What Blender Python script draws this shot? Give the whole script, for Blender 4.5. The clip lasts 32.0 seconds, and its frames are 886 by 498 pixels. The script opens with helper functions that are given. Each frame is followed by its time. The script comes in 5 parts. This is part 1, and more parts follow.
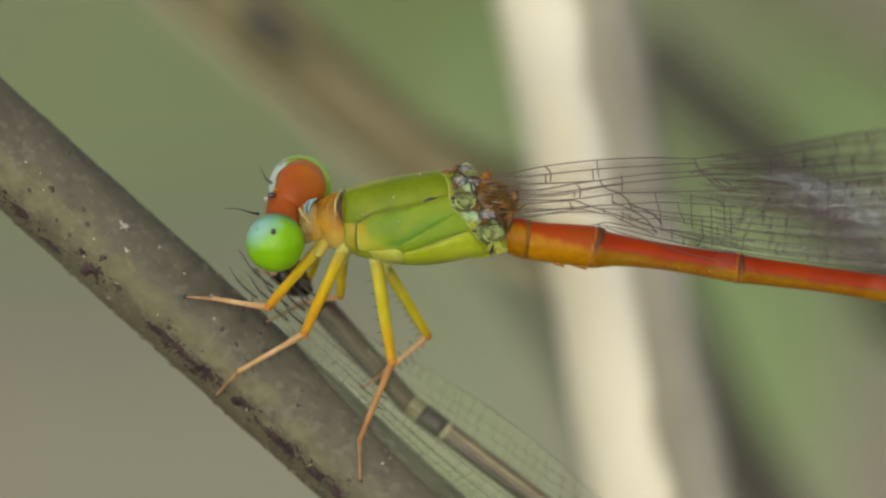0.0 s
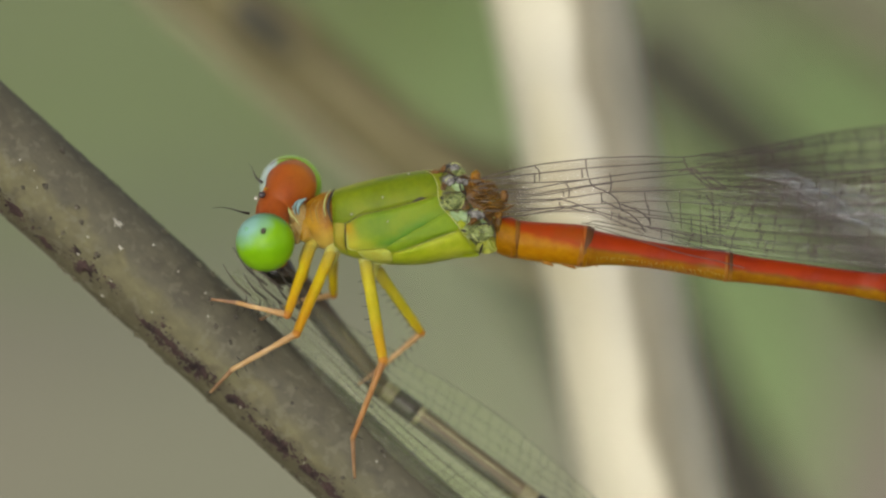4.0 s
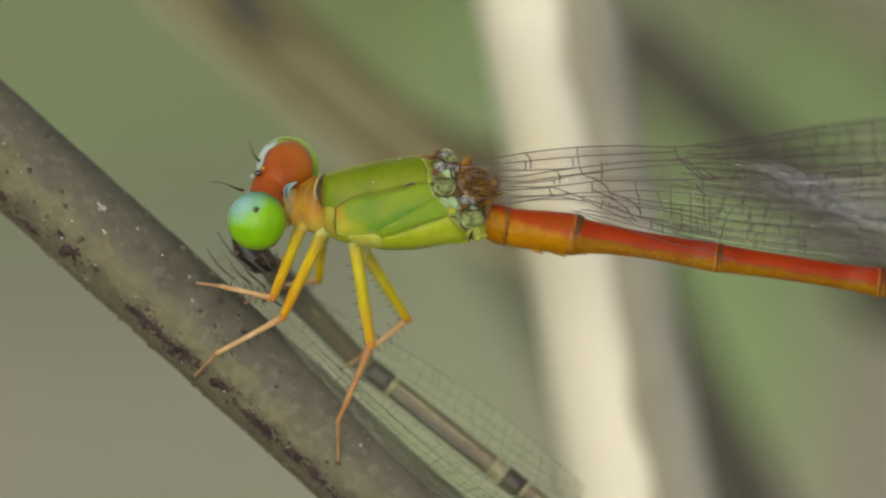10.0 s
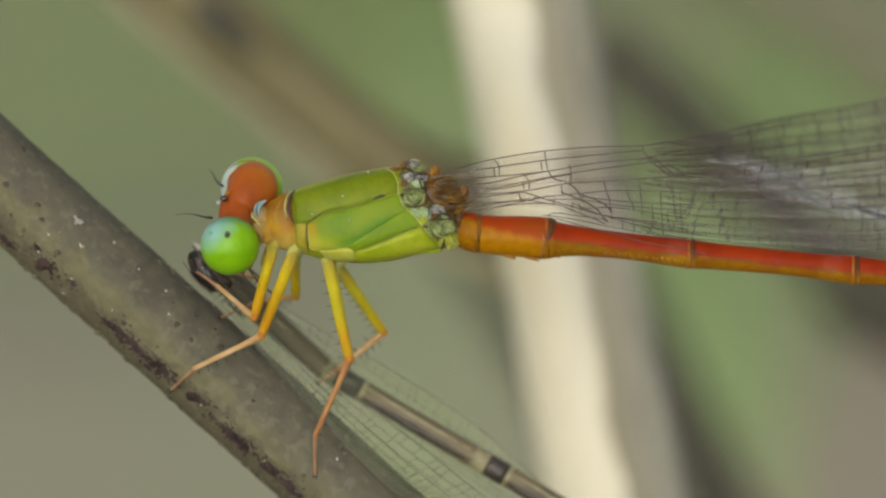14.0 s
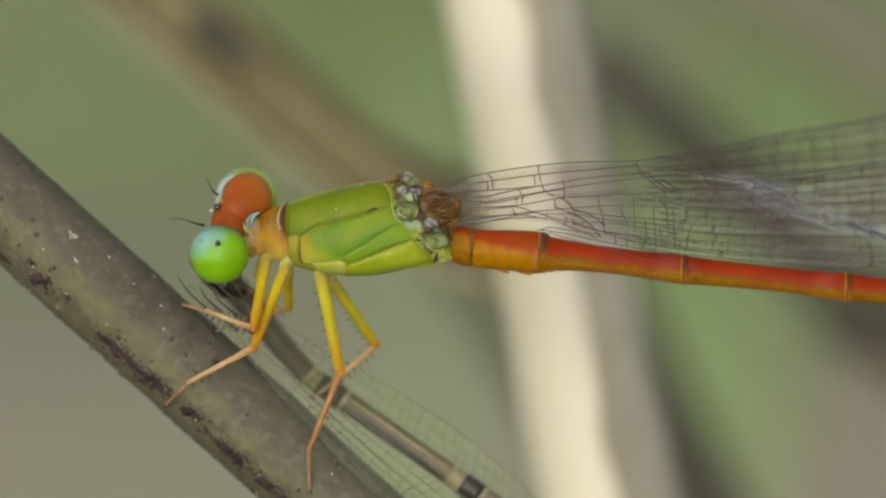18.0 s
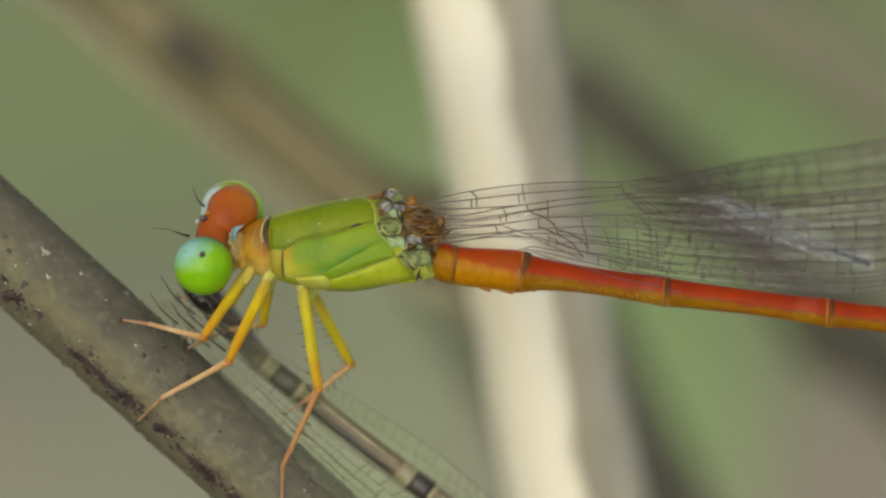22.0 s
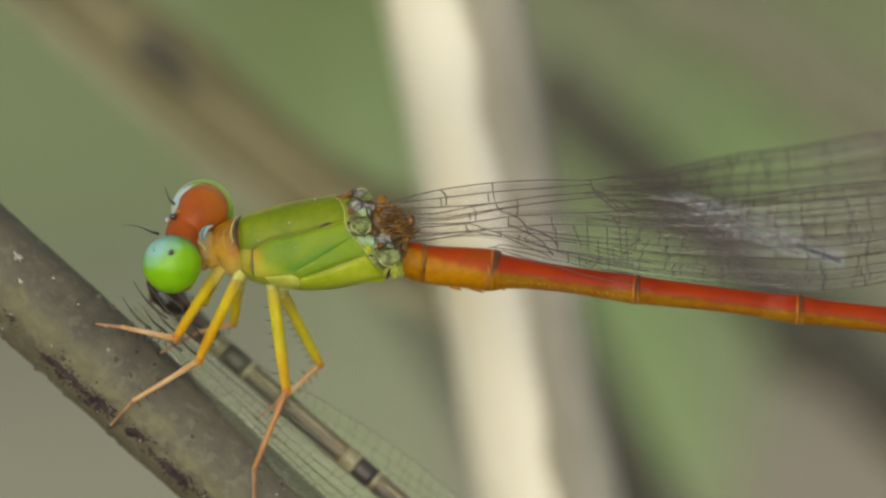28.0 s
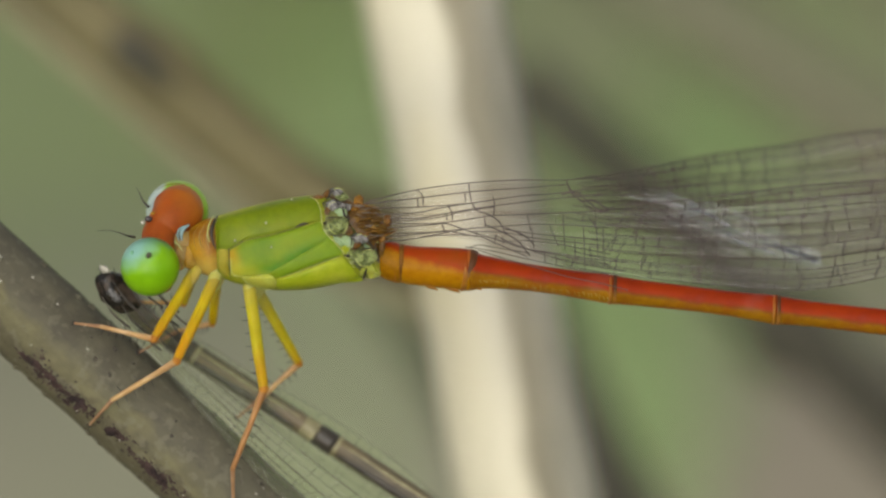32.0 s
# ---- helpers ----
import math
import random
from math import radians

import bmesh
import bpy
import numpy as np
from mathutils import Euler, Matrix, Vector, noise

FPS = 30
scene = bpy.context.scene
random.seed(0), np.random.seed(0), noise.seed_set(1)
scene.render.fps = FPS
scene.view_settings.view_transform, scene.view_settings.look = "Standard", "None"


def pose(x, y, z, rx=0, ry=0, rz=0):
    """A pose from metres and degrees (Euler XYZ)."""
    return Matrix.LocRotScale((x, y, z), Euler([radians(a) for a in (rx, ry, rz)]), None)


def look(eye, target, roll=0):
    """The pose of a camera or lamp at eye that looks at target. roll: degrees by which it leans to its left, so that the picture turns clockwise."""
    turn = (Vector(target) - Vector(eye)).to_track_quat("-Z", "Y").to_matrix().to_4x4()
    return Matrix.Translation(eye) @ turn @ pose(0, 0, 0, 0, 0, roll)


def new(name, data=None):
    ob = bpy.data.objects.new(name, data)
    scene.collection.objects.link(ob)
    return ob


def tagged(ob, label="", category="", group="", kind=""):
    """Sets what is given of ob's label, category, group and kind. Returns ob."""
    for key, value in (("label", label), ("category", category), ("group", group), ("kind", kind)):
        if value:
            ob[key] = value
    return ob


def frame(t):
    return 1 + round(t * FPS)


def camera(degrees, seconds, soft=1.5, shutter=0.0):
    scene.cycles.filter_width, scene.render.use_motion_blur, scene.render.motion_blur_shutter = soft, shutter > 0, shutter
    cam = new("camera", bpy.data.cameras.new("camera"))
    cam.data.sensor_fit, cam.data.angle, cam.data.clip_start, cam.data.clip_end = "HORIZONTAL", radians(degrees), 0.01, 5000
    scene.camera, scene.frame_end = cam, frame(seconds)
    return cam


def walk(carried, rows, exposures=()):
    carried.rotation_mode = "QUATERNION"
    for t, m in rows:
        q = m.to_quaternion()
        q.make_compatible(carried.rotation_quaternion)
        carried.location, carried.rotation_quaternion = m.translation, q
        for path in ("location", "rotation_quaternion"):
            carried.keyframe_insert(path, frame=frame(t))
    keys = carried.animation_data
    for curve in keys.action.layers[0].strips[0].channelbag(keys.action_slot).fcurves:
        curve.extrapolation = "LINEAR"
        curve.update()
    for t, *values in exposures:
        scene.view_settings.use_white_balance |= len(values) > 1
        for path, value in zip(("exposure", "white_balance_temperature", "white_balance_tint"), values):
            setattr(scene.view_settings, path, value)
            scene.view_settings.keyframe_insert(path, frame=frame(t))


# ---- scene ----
from mathutils.bvhtree import BVHTree

# The perch hangs 12 cm above the ground; the camera stands 25 cm off and looks 20 degrees down.
# Small things are drawn in millimetres in the axes of this pose: x along the picture, y away, z up.
VIEW = pose(0, 0, 0.12, -20)
cam = camera(5.7446, 32.0, soft=2.4)
cam.data.dof.use_dof = True
cam.data.dof.focus_distance = 0.2497
cam.data.dof.aperture_fstop = 30
walk(cam, [(t, VIEW @ pose(0, -0.25, 0, tilt, 0, turn)) for t, tilt, turn in [
    (0, 89.9842, 0.2552), (0.5, 89.9842, 0.2992), (1, 89.9439, 0.3212), (1.5, 89.9439, 0.3176), (2, 89.9219, 0.2479), (2.5, 89.9512, 0.2882),
    (3, 89.9402, 0.2149), (3.5, 89.9696, 0.2259), (5.5, 89.9663, 0.1404), (6, 89.9325, 0.1291), (6.5, 89.9212, 0.1459), (7, 89.8988, 0.1518),
    (7.5, 89.8988, 0.1573), (8, 89.9157, 0.1965), (8.5, 89.9102, 0.2189), (9, 89.8933, 0.1404), (9.5, 89.8651, 0.1404), (10, 89.8651, 0.1122),
    (10.5, 89.9102, 0.1404), (11, 89.9663, 0.1628), (11.5, 90.0055, 0.1628), (12, 90, 0.0561), (12.5, 90.0055, -0.0279), (13, 90, 0),
    (13.5, 89.9773, 0.0506), (14, 89.9549, -0.0392), (14.5, 89.9212, -0.0055), (15, 89.9941, -0.0055), (15.5, 90.073, 0.0055), (17.5, 90.0785, -0.0843),
    (18, 90.0502, -0.073), (18.5, 90.1291, -0.1067), (19, 90.1852, -0.1742), (19.5, 90.1852, -0.191), (20, 90.1514, -0.1628), (20.5, 90.1291, -0.1404),
    (21, 90.0785, -0.1514), (21.5, 90.1232, -0.2244), (22, 90.1569, -0.2527), (22.5, 90.084, -0.2075), (23, 90.0671, -0.1965), (23.5, 90.0502, -0.348),
    (24, 90.084, -0.3539), (24.5, 90.1401, -0.3931), (26.5, 90.1852, -0.41), (27, 90.1683, -0.337), (27.5, 90.1459, -0.3931), (28, 90.1852, -0.4323),
    (28.5, 90.1907, -0.4437), (29, 90.2413, -0.4661), (29.5, 90.2413, -0.4268), (30, 90.2468, -0.4437), (30.5, 90.2189, -0.4547), (31, 90.2189, -0.4771),
    (31.5, 90.2468, -0.4716), (32, 90.1808, -0.5665),
]])

# ---- light ----
world = bpy.data.worlds.new("sky")
scene.world = world
world.use_nodes = True
wn = world.node_tree.nodes
sky = wn.new("ShaderNodeTexSky")
sky.sky_type, sky.sun_disc = "NISHITA", False
sky.sun_elevation, sky.sun_rotation = radians(24), radians(-164)
sky.dust_density = 3.0
wn["Background"].inputs["Strength"].default_value = 0.15
pale = wn.new("ShaderNodeHueSaturation")
pale.inputs["Saturation"].default_value = 0.25
world.node_tree.links.new(sky.outputs[0], pale.inputs["Color"])
world.node_tree.links.new(pale.outputs[0], wn["Background"].inputs["Color"])
sun = new("sun", bpy.data.lights.new("sun", "SUN"))
sun.data.energy, sun.data.angle, sun.data.color = 1.5, radians(105), (1.0, 0.985, 0.80)
sun.matrix_world = look((-0.30, -1.05, 0.50), (0, 0, 0))
scene.view_settings.exposure = 0.09


# ---- materials ----
def mat(name, a, b, scale=3.0, rough=0.5, bump=0.0, detail=4.0, fine=0.25, spec=0.4, sss=0.0, metal=0.0, coat=0.0,
        stretch=(1, 1, 1), lo=0.35, hi=0.65):
    """Two colours mixed by noise at two scales; scale is in features a millimetre, bump in millimetres."""
    m = bpy.data.materials.new(name)
    m.use_nodes = True
    n, ln = m.node_tree.nodes, m.node_tree.links
    p = n["Principled BSDF"]
    tc, mp = n.new("ShaderNodeTexCoord"), n.new("ShaderNodeMapping")
    mp.inputs["Scale"].default_value = [1000 * s for s in stretch]
    ln.new(tc.outputs["Object"], mp.inputs["Vector"])
    big, small = n.new("ShaderNodeTexNoise"), n.new("ShaderNodeTexNoise")
    for node, sc in ((big, scale), (small, scale * 7)):
        node.inputs["Scale"].default_value, node.inputs["Detail"].default_value = sc, detail
        ln.new(mp.outputs[0], node.inputs["Vector"])
    add = n.new("ShaderNodeMath")
    add.operation = "MULTIPLY_ADD"
    add.inputs[1].default_value, add.inputs[2].default_value = fine, 0.0
    ln.new(small.outputs["Fac"], add.inputs[0])
    tot = n.new("ShaderNodeMath")
    tot.operation = "MULTIPLY_ADD"
    tot.inputs[1].default_value = 1 - fine
    ln.new(big.outputs["Fac"], tot.inputs[0])
    ln.new(add.outputs[0], tot.inputs[2])
    ramp = n.new("ShaderNodeValToRGB")
    ramp.color_ramp.elements[0].position, ramp.color_ramp.elements[1].position = lo, hi
    ramp.color_ramp.elements[0].color, ramp.color_ramp.elements[1].color = (*a, 1), (*b, 1)
    ln.new(tot.outputs[0], ramp.inputs[0])
    ln.new(ramp.outputs[0], p.inputs["Base Color"])
    p.inputs["Roughness"].default_value, p.inputs["Specular IOR Level"].default_value = rough, spec
    p.inputs["Metallic"].default_value, p.inputs["Coat Weight"].default_value = metal, coat
    if sss:
        p.inputs["Subsurface Weight"].default_value = sss
        p.inputs["Subsurface Radius"].default_value = (1.0, 0.8, 0.3)
        p.inputs["Subsurface Scale"].default_value = 0.0006
    if bump:
        bp = n.new("ShaderNodeBump")
        bp.inputs["Strength"].default_value, bp.inputs["Distance"].default_value = 0.7, bump * 0.001
        ln.new(tot.outputs[0], bp.inputs["Height"])
        ln.new(bp.outputs[0], p.inputs["Normal"])
    return m


def zone(m, colour, axis, at, soft, wobble=0.3, noise_scale=1.5, amount=1.0):
    """Lays a second colour over a material where a direction of the object passes a place, along a ragged edge; millimetres."""
    n, ln = m.node_tree.nodes, m.node_tree.links
    p = n["Principled BSDF"]
    src = p.inputs["Base Color"].links[0].from_socket
    tc = n.new("ShaderNodeTexCoord")
    dot = n.new("ShaderNodeVectorMath")
    dot.operation = "DOT_PRODUCT"
    dot.inputs[1].default_value = [1000 * c for c in axis]
    ln.new(tc.outputs["Object"], dot.inputs[0])
    noi = n.new("ShaderNodeTexNoise")
    noi.inputs["Scale"].default_value, noi.inputs["Detail"].default_value = noise_scale * 1000, 5.0
    ln.new(tc.outputs["Object"], noi.inputs["Vector"])
    wob = n.new("ShaderNodeMath")
    wob.operation = "MULTIPLY_ADD"
    wob.inputs[1].default_value = wobble * 2
    ln.new(noi.outputs["Fac"], wob.inputs[0])
    ln.new(dot.outputs["Value"], wob.inputs[2])
    mr = n.new("ShaderNodeMapRange")
    mr.interpolation_type = "SMOOTHSTEP"
    mr.inputs["From Min"].default_value, mr.inputs["From Max"].default_value = at - soft + wobble, at + soft + wobble
    mr.inputs["To Max"].default_value = amount
    ln.new(wob.outputs[0], mr.inputs["Value"])
    mix = n.new("ShaderNodeMix")
    mix.data_type = "RGBA"
    ln.new(mr.outputs[0], mix.inputs["Factor"])
    ln.new(src, mix.inputs["A"])
    mix.inputs["B"].default_value = (*colour, 1)
    ln.new(mix.outputs["Result"], p.inputs["Base Color"])
    return m


def film_mat(name, tint, gloss, cloud=(0.5, 0.5, 0.45), cloudy=0.03):
    m = bpy.data.materials.new(name)
    m.use_nodes = True
    n, ln = m.node_tree.nodes, m.node_tree.links
    n.remove(n["Principled BSDF"])
    out = n["Material Output"]
    tr, gl, df, m1, m2 = (n.new("ShaderNode" + k) for k in ("BsdfTransparent", "BsdfGlossy", "BsdfDiffuse", "MixShader", "MixShader"))
    tr.inputs[0].default_value = (*tint, 1)
    gl.inputs["Roughness"].default_value = 0.25
    df.inputs[0].default_value = (*cloud, 1)
    m1.inputs[0].default_value, m2.inputs[0].default_value = gloss, cloudy
    ln.new(tr.outputs[0], m1.inputs[1]), ln.new(gl.outputs[0], m1.inputs[2])
    ln.new(m1.outputs[0], m2.inputs[1]), ln.new(df.outputs[0], m2.inputs[2])
    ln.new(m2.outputs[0], out.inputs[0])
    return m


GREEN_TOP = mat("olive_green_cuticle", (0.104, 0.141, 0.002), (0.149, 0.197, 0.004), 0.9, 0.45, 0.03, fine=0.4, spec=0.15, sss=0.6)
GREEN_MID = mat("yellow_green_cuticle", (0.170, 0.195, 0.008), (0.250, 0.270, 0.016), 0.75, 0.45, 0.03, fine=0.4, spec=0.15, sss=0.6)
GREEN_LOW = mat("lime_cuticle", (0.210, 0.262, 0.006), (0.287, 0.333, 0.013), 0.9, 0.45, 0.03, fine=0.4, spec=0.15, sss=0.6)
SIDE = mat("green_amber_fronted_cuticle", (0.089, 0.166, 0.002), (0.147, 0.226, 0.004), 0.75, 0.45, 0.03, fine=0.4, spec=0.15, sss=0.6)
REAR_SIDE = mat("leaf_green_cuticle", (0.110, 0.185, 0.004), (0.165, 0.246, 0.008), 0.75, 0.45, 0.03, fine=0.4, spec=0.15, sss=0.6)
zone(REAR_SIDE, (0.068, 0.174, 0.025), (-0.49, 0, 0.87), -0.10, 0.14, 0.08, 1.5, 0.6)
zone(REAR_SIDE, (0.170, 0.153, 0.010), (-0.6, 0, -0.8), 0.42, 0.2, 0.1, 1.5, 0.6)
zone(SIDE, (0.374, 0.221, 0.005), (-1, 0, -0.20), 0.98, 0.20, 0.10, 1.5, 0.85)
zone(SIDE, (0.072, 0.196, 0.030), (0.49, 0, -0.87), 0.14, 0.16, 0.12, 1.2, 0.7)
zone(SIDE, (0.36, 0.37, 0.045), (-0.35, 0, -1), 0.50, 0.20, 0.15, 1.5, 0.7)
zone(GREEN_TOP, (0.238, 0.212, 0.007), (0, 0, 0), 0.05, 0.14, 0.5, 0.8, 0.25)
zone(SIDE, (0.221, 0.255, 0.009), (0, 0, 0), 0.05, 0.14, 0.5, 0.9, 0.4)
zone(GREEN_LOW, (0.377, 0.377, 0.041), (0, 0, 0), 0.05, 0.14, 0.5, 1.3, 0.4)
CREASE_SHADE = mat("dark_olive_crease_shade", (0.07, 0.10, 0.010), (0.12, 0.16, 0.015), 2.0, 0.5, 0.01, spec=0.16, sss=0.2)
HINGE_BED = mat("olive_hinge_skin", (0.045, 0.042, 0.010), (0.190, 0.200, 0.065), 3.6, 0.35, 0.08, spec=0.25, sss=0.3, fine=0.45, lo=0.40, hi=0.64)
YELLOW_PALE = mat("pale_yellow_cuticle", (0.281, 0.281, 0.031), (0.363, 0.383, 0.080), 1.5, 0.5, 0.012, spec=0.12, sss=0.7)
FRONT_SKIN = mat("olive_amber_cuticle", (0.217, 0.180, 0.014), (0.303, 0.260, 0.037), 1.5, 0.5, 0.012, spec=0.12, sss=0.6)
LEG = mat("amber_leg", (0.343, 0.226, 0.005), (0.422, 0.318, 0.010), 1.6, 0.45, 0.02, spec=0.08, sss=0.9)
LEG_HIND = mat("yellow_leg", (0.301, 0.261, 0.007), (0.382, 0.329, 0.020), 1.6, 0.45, 0.02, spec=0.08, sss=0.9)
zone(LEG, (0.385, 0.156, 0.008), (1, 0, 0), 1.85, 0.6, 0.2, 1.0, 0.65)
zone(LEG, (0.328, 0.262, 0.049), (-1, 0, 0), -0.5, 0.4, 0.15, 1.2, 0.9)
zone(LEG_HIND, (0.328, 0.279, 0.049), (-1, 0, 0), -0.5, 0.4, 0.15, 1.2, 0.9)
zone(LEG_HIND, (0.377, 0.197, 0.008), (1, 0, 0), 2.20, 0.5, 0.2, 1.0, 0.75)
SHIN = mat("pinkish_orange_shin", (0.300, 0.155, 0.060), (0.480, 0.310, 0.165), 1.6, 0.5, 0.012, spec=0.15, sss=0.3)
ORANGE = mat("orange_brown_cuticle", (0.25, 0.095, 0.008), (0.40, 0.195, 0.026), 1.7, 0.45, 0.03, spec=0.14, sss=0.5, lo=0.34, hi=0.66)
COLLAR = mat("ochre_collar_cuticle", (0.20, 0.080, 0.004), (0.38, 0.205, 0.012), 1.9, 0.40, 0.06, spec=0.16, sss=0.6, lo=0.36, hi=0.66)
zone(COLLAR, (0.40, 0.285, 0.060), (0.25, 0, -1), -0.40, 0.35, 0.30, 1.6, 0.85)
zone(COLLAR, (0.15, 0.050, 0.008), (0.6, 0, 0.8), -0.35, 0.25, 0.35, 1.8, 0.4)
HEADRED = mat("rust_red_head", (0.190, 0.038, 0.005), (0.320, 0.075, 0.009), 1.0, 0.42, 0.02, spec=0.15, sss=0.4, fine=0.25, lo=0.30, hi=0.70)
zone(HEADRED, (0.36, 0.125, 0.012), (0.8, -0.1, 0.3), 0.10, 0.3, 0.25, 1.2, 0.6)
MAUVE_SKIN = mat("mauve_root_skin", (0.050, 0.036, 0.028), (0.190, 0.140, 0.110), 3.0, 0.35, 0.05, spec=0.25, sss=0.4, fine=0.4)
ROOT_SKIN = mat("amber_root_skin", (0.060, 0.026, 0.006), (0.270, 0.122, 0.010), 2.2, 0.35, 0.05, spec=0.2, sss=0.6, fine=0.4, lo=0.42, hi=0.66)
DARK = mat("dark_brown_cuticle", (0.012, 0.009, 0.007), (0.04, 0.025, 0.015), 3.0, 0.5, 0.01)
RING = mat("brown_ring", (0.080, 0.028, 0.008), (0.272, 0.088, 0.013), 2.0, 0.5, 0.02, sss=0.1)
PALE_RIM = mat("pale_seam", (0.375, 0.400, 0.120), (0.465, 0.480, 0.192), 3.0, 0.5)
GREY_LUMP = mat("mauve_grey_sclerite", (0.035, 0.032, 0.028), (0.32, 0.30, 0.29), 4.5, 0.25, 0.10, spec=0.35, fine=0.45, lo=0.42, hi=0.60)
LIME_LUMP = mat("sage_sclerite", (0.040, 0.052, 0.012), (0.25, 0.29, 0.10), 4.0, 0.30, 0.10, spec=0.3, sss=0.2, fine=0.45, lo=0.40, hi=0.62)
BROWN_LUMP = mat("amber_brown_sclerite", (0.043, 0.017, 0.004), (0.183, 0.078, 0.007), 3.0, 0.28, 0.06, spec=0.35, sss=0.6, fine=0.4, lo=0.40, hi=0.66)
MINT = mat("mint_membrane", (0.176, 0.264, 0.096), (0.288, 0.368, 0.208), 2.6, 0.35, 0.03, spec=0.25, sss=0.3)
FOLDSKIN = mat("beige_neck_skin", (0.230, 0.125, 0.025), (0.370, 0.262, 0.100), 2.4, 0.5, 0.03, spec=0.14, sss=0.5)
HINGE_DARK = mat("brown_hinge", (0.045, 0.020, 0.004), (0.175, 0.082, 0.008), 2.6, 0.32, 0.05, spec=0.3, sss=0.5)
CYAN = mat("pale_blue_cuticle", (0.118, 0.211, 0.222), (0.178, 0.261, 0.266), 3.0, 0.4)
VEIN = mat("brown_vein", (0.034, 0.023, 0.022), (0.072, 0.048, 0.043), 3.0, 0.5)
FILM = film_mat("wing_film", (0.940, 0.925, 0.925), 0.012, (0.42, 0.40, 0.38), 0.015)
SHEEN = film_mat("wing_fold_sheen", (0.97, 0.98, 0.99), 0.018, (0.52, 0.58, 0.66), 0.017)
PREY_FILM = film_mat("cloudy_prey_wing_film", (0.965, 0.975, 0.93), 0.012, (0.30, 0.37, 0.19), 0.075)
BRISTLE = mat("black_bristle", (0.012, 0.01, 0.008), (0.03, 0.02, 0.015), 3.0, 0.4)
EYE = mat("green_eye", (0.131, 0.297, 0.002), (0.168, 0.348, 0.004), 2.0, 0.30, 0.0, fine=0.1, spec=0.22)
# pale blue cap: the sky's reflection put into the eye colour
zone(EYE, (0.20, 0.36, 0.40), (-0.60, -0.45, 0.66), 0.60, 0.22, 0.22, 2.0, 0.75)
zone(EYE, (0.05, 0.17, 0.10), (0.05, 0.30, 0.93), 0.50, 0.16, 0.06, 1.2, 0.7)
EYE_FAR = mat("green_pale_rimmed_eye", (0.20, 0.38, 0.01), (0.25, 0.44, 0.02), 2.0, 0.35, 0.0, fine=0.1, spec=0.4, sss=0.3)
zone(EYE_FAR, (0.38, 0.45, 0.43), (-0.93, -0.2, 0.32), 0.62, 0.08, 0.05, 1.0, 0.95)
TEAL = mat("dusky_teal", (0.12, 0.29, 0.17), (0.14, 0.32, 0.20), 3.0, 0.3, spec=0.2)
OCELLUS = mat("dark_glossy_ocellus", (0.02, 0.015, 0.02), (0.05, 0.03, 0.03), 3.0, 0.15, coat=0.5)
# perch: olive brown bark, dusky towards the top (part stain, part painted shade), dirt in blotches
BARK = mat("olive_brown_stem_skin", (0.078, 0.069, 0.037), (0.136, 0.122, 0.064), 0.6, 0.7, 0.10, fine=0.5, stretch=(0.6, 1, 1), spec=0.2, lo=0.40, hi=0.60)
zone(BARK, (0.142, 0.127, 0.068), (0, 0, 0), 0.06, 0.08, 0.5, 1.1, 0.5)
zone(BARK, (0.060, 0.050, 0.034), (0, 0, 0), 0.06, 0.08, 0.5, 1.5, 0.5)
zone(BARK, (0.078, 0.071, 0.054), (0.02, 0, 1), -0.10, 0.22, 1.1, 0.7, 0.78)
zone(BARK, (0.052, 0.045, 0.034), (0, 0, 0), 0.07, 0.06, 0.5, 0.75, 0.45)
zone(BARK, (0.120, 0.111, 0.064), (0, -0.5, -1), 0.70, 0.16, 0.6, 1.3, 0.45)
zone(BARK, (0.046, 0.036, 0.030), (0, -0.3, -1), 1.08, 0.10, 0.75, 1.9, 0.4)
zone(BARK, (0.146, 0.138, 0.098), (0, 0, 0), 0.09, 0.05, 0.5, 3.3, 0.35)
BLOTCH = mat("purple_brown_blotch", (0.022, 0.016, 0.017), (0.072, 0.045, 0.041), 2.5, 0.8, 0.02, spec=0.1)
SPECK = mat("pale_lichen_speck", (0.225, 0.210, 0.165), (0.413, 0.390, 0.338), 4.0, 0.7, 0.02)
WART = mat("dark_wart", (0.034, 0.028, 0.021), (0.083, 0.068, 0.049), 4.0, 0.6, 0.02)
# prey
PREY = mat("grey_brown_prey_cuticle", (0.040, 0.031, 0.019), (0.138, 0.106, 0.060), 1.6, 0.5, 0.03, stretch=(0.18, 1, 1), lo=0.38, hi=0.62)
PREY_FRONT = mat("dark_brown_prey_cuticle", (0.040, 0.028, 0.016), (0.118, 0.084, 0.046), 1.6, 0.5, 0.03, stretch=(0.18, 1, 1))
PREY_DARK = mat("sooty_prey_cuticle", (0.022, 0.018, 0.014), (0.055, 0.045, 0.035), 1.5, 0.4, 0.02)
PREY_PALE = mat("straw_prey_ring", (0.153, 0.134, 0.071), (0.306, 0.275, 0.156), 2.2, 0.45, 0.02)
PREY_TORN = mat("blackish_torn_prey", (0.010, 0.008, 0.007), (0.10, 0.070, 0.050), 2.4, 0.22, 0.10, lo=0.45, hi=0.7, spec=0.45)
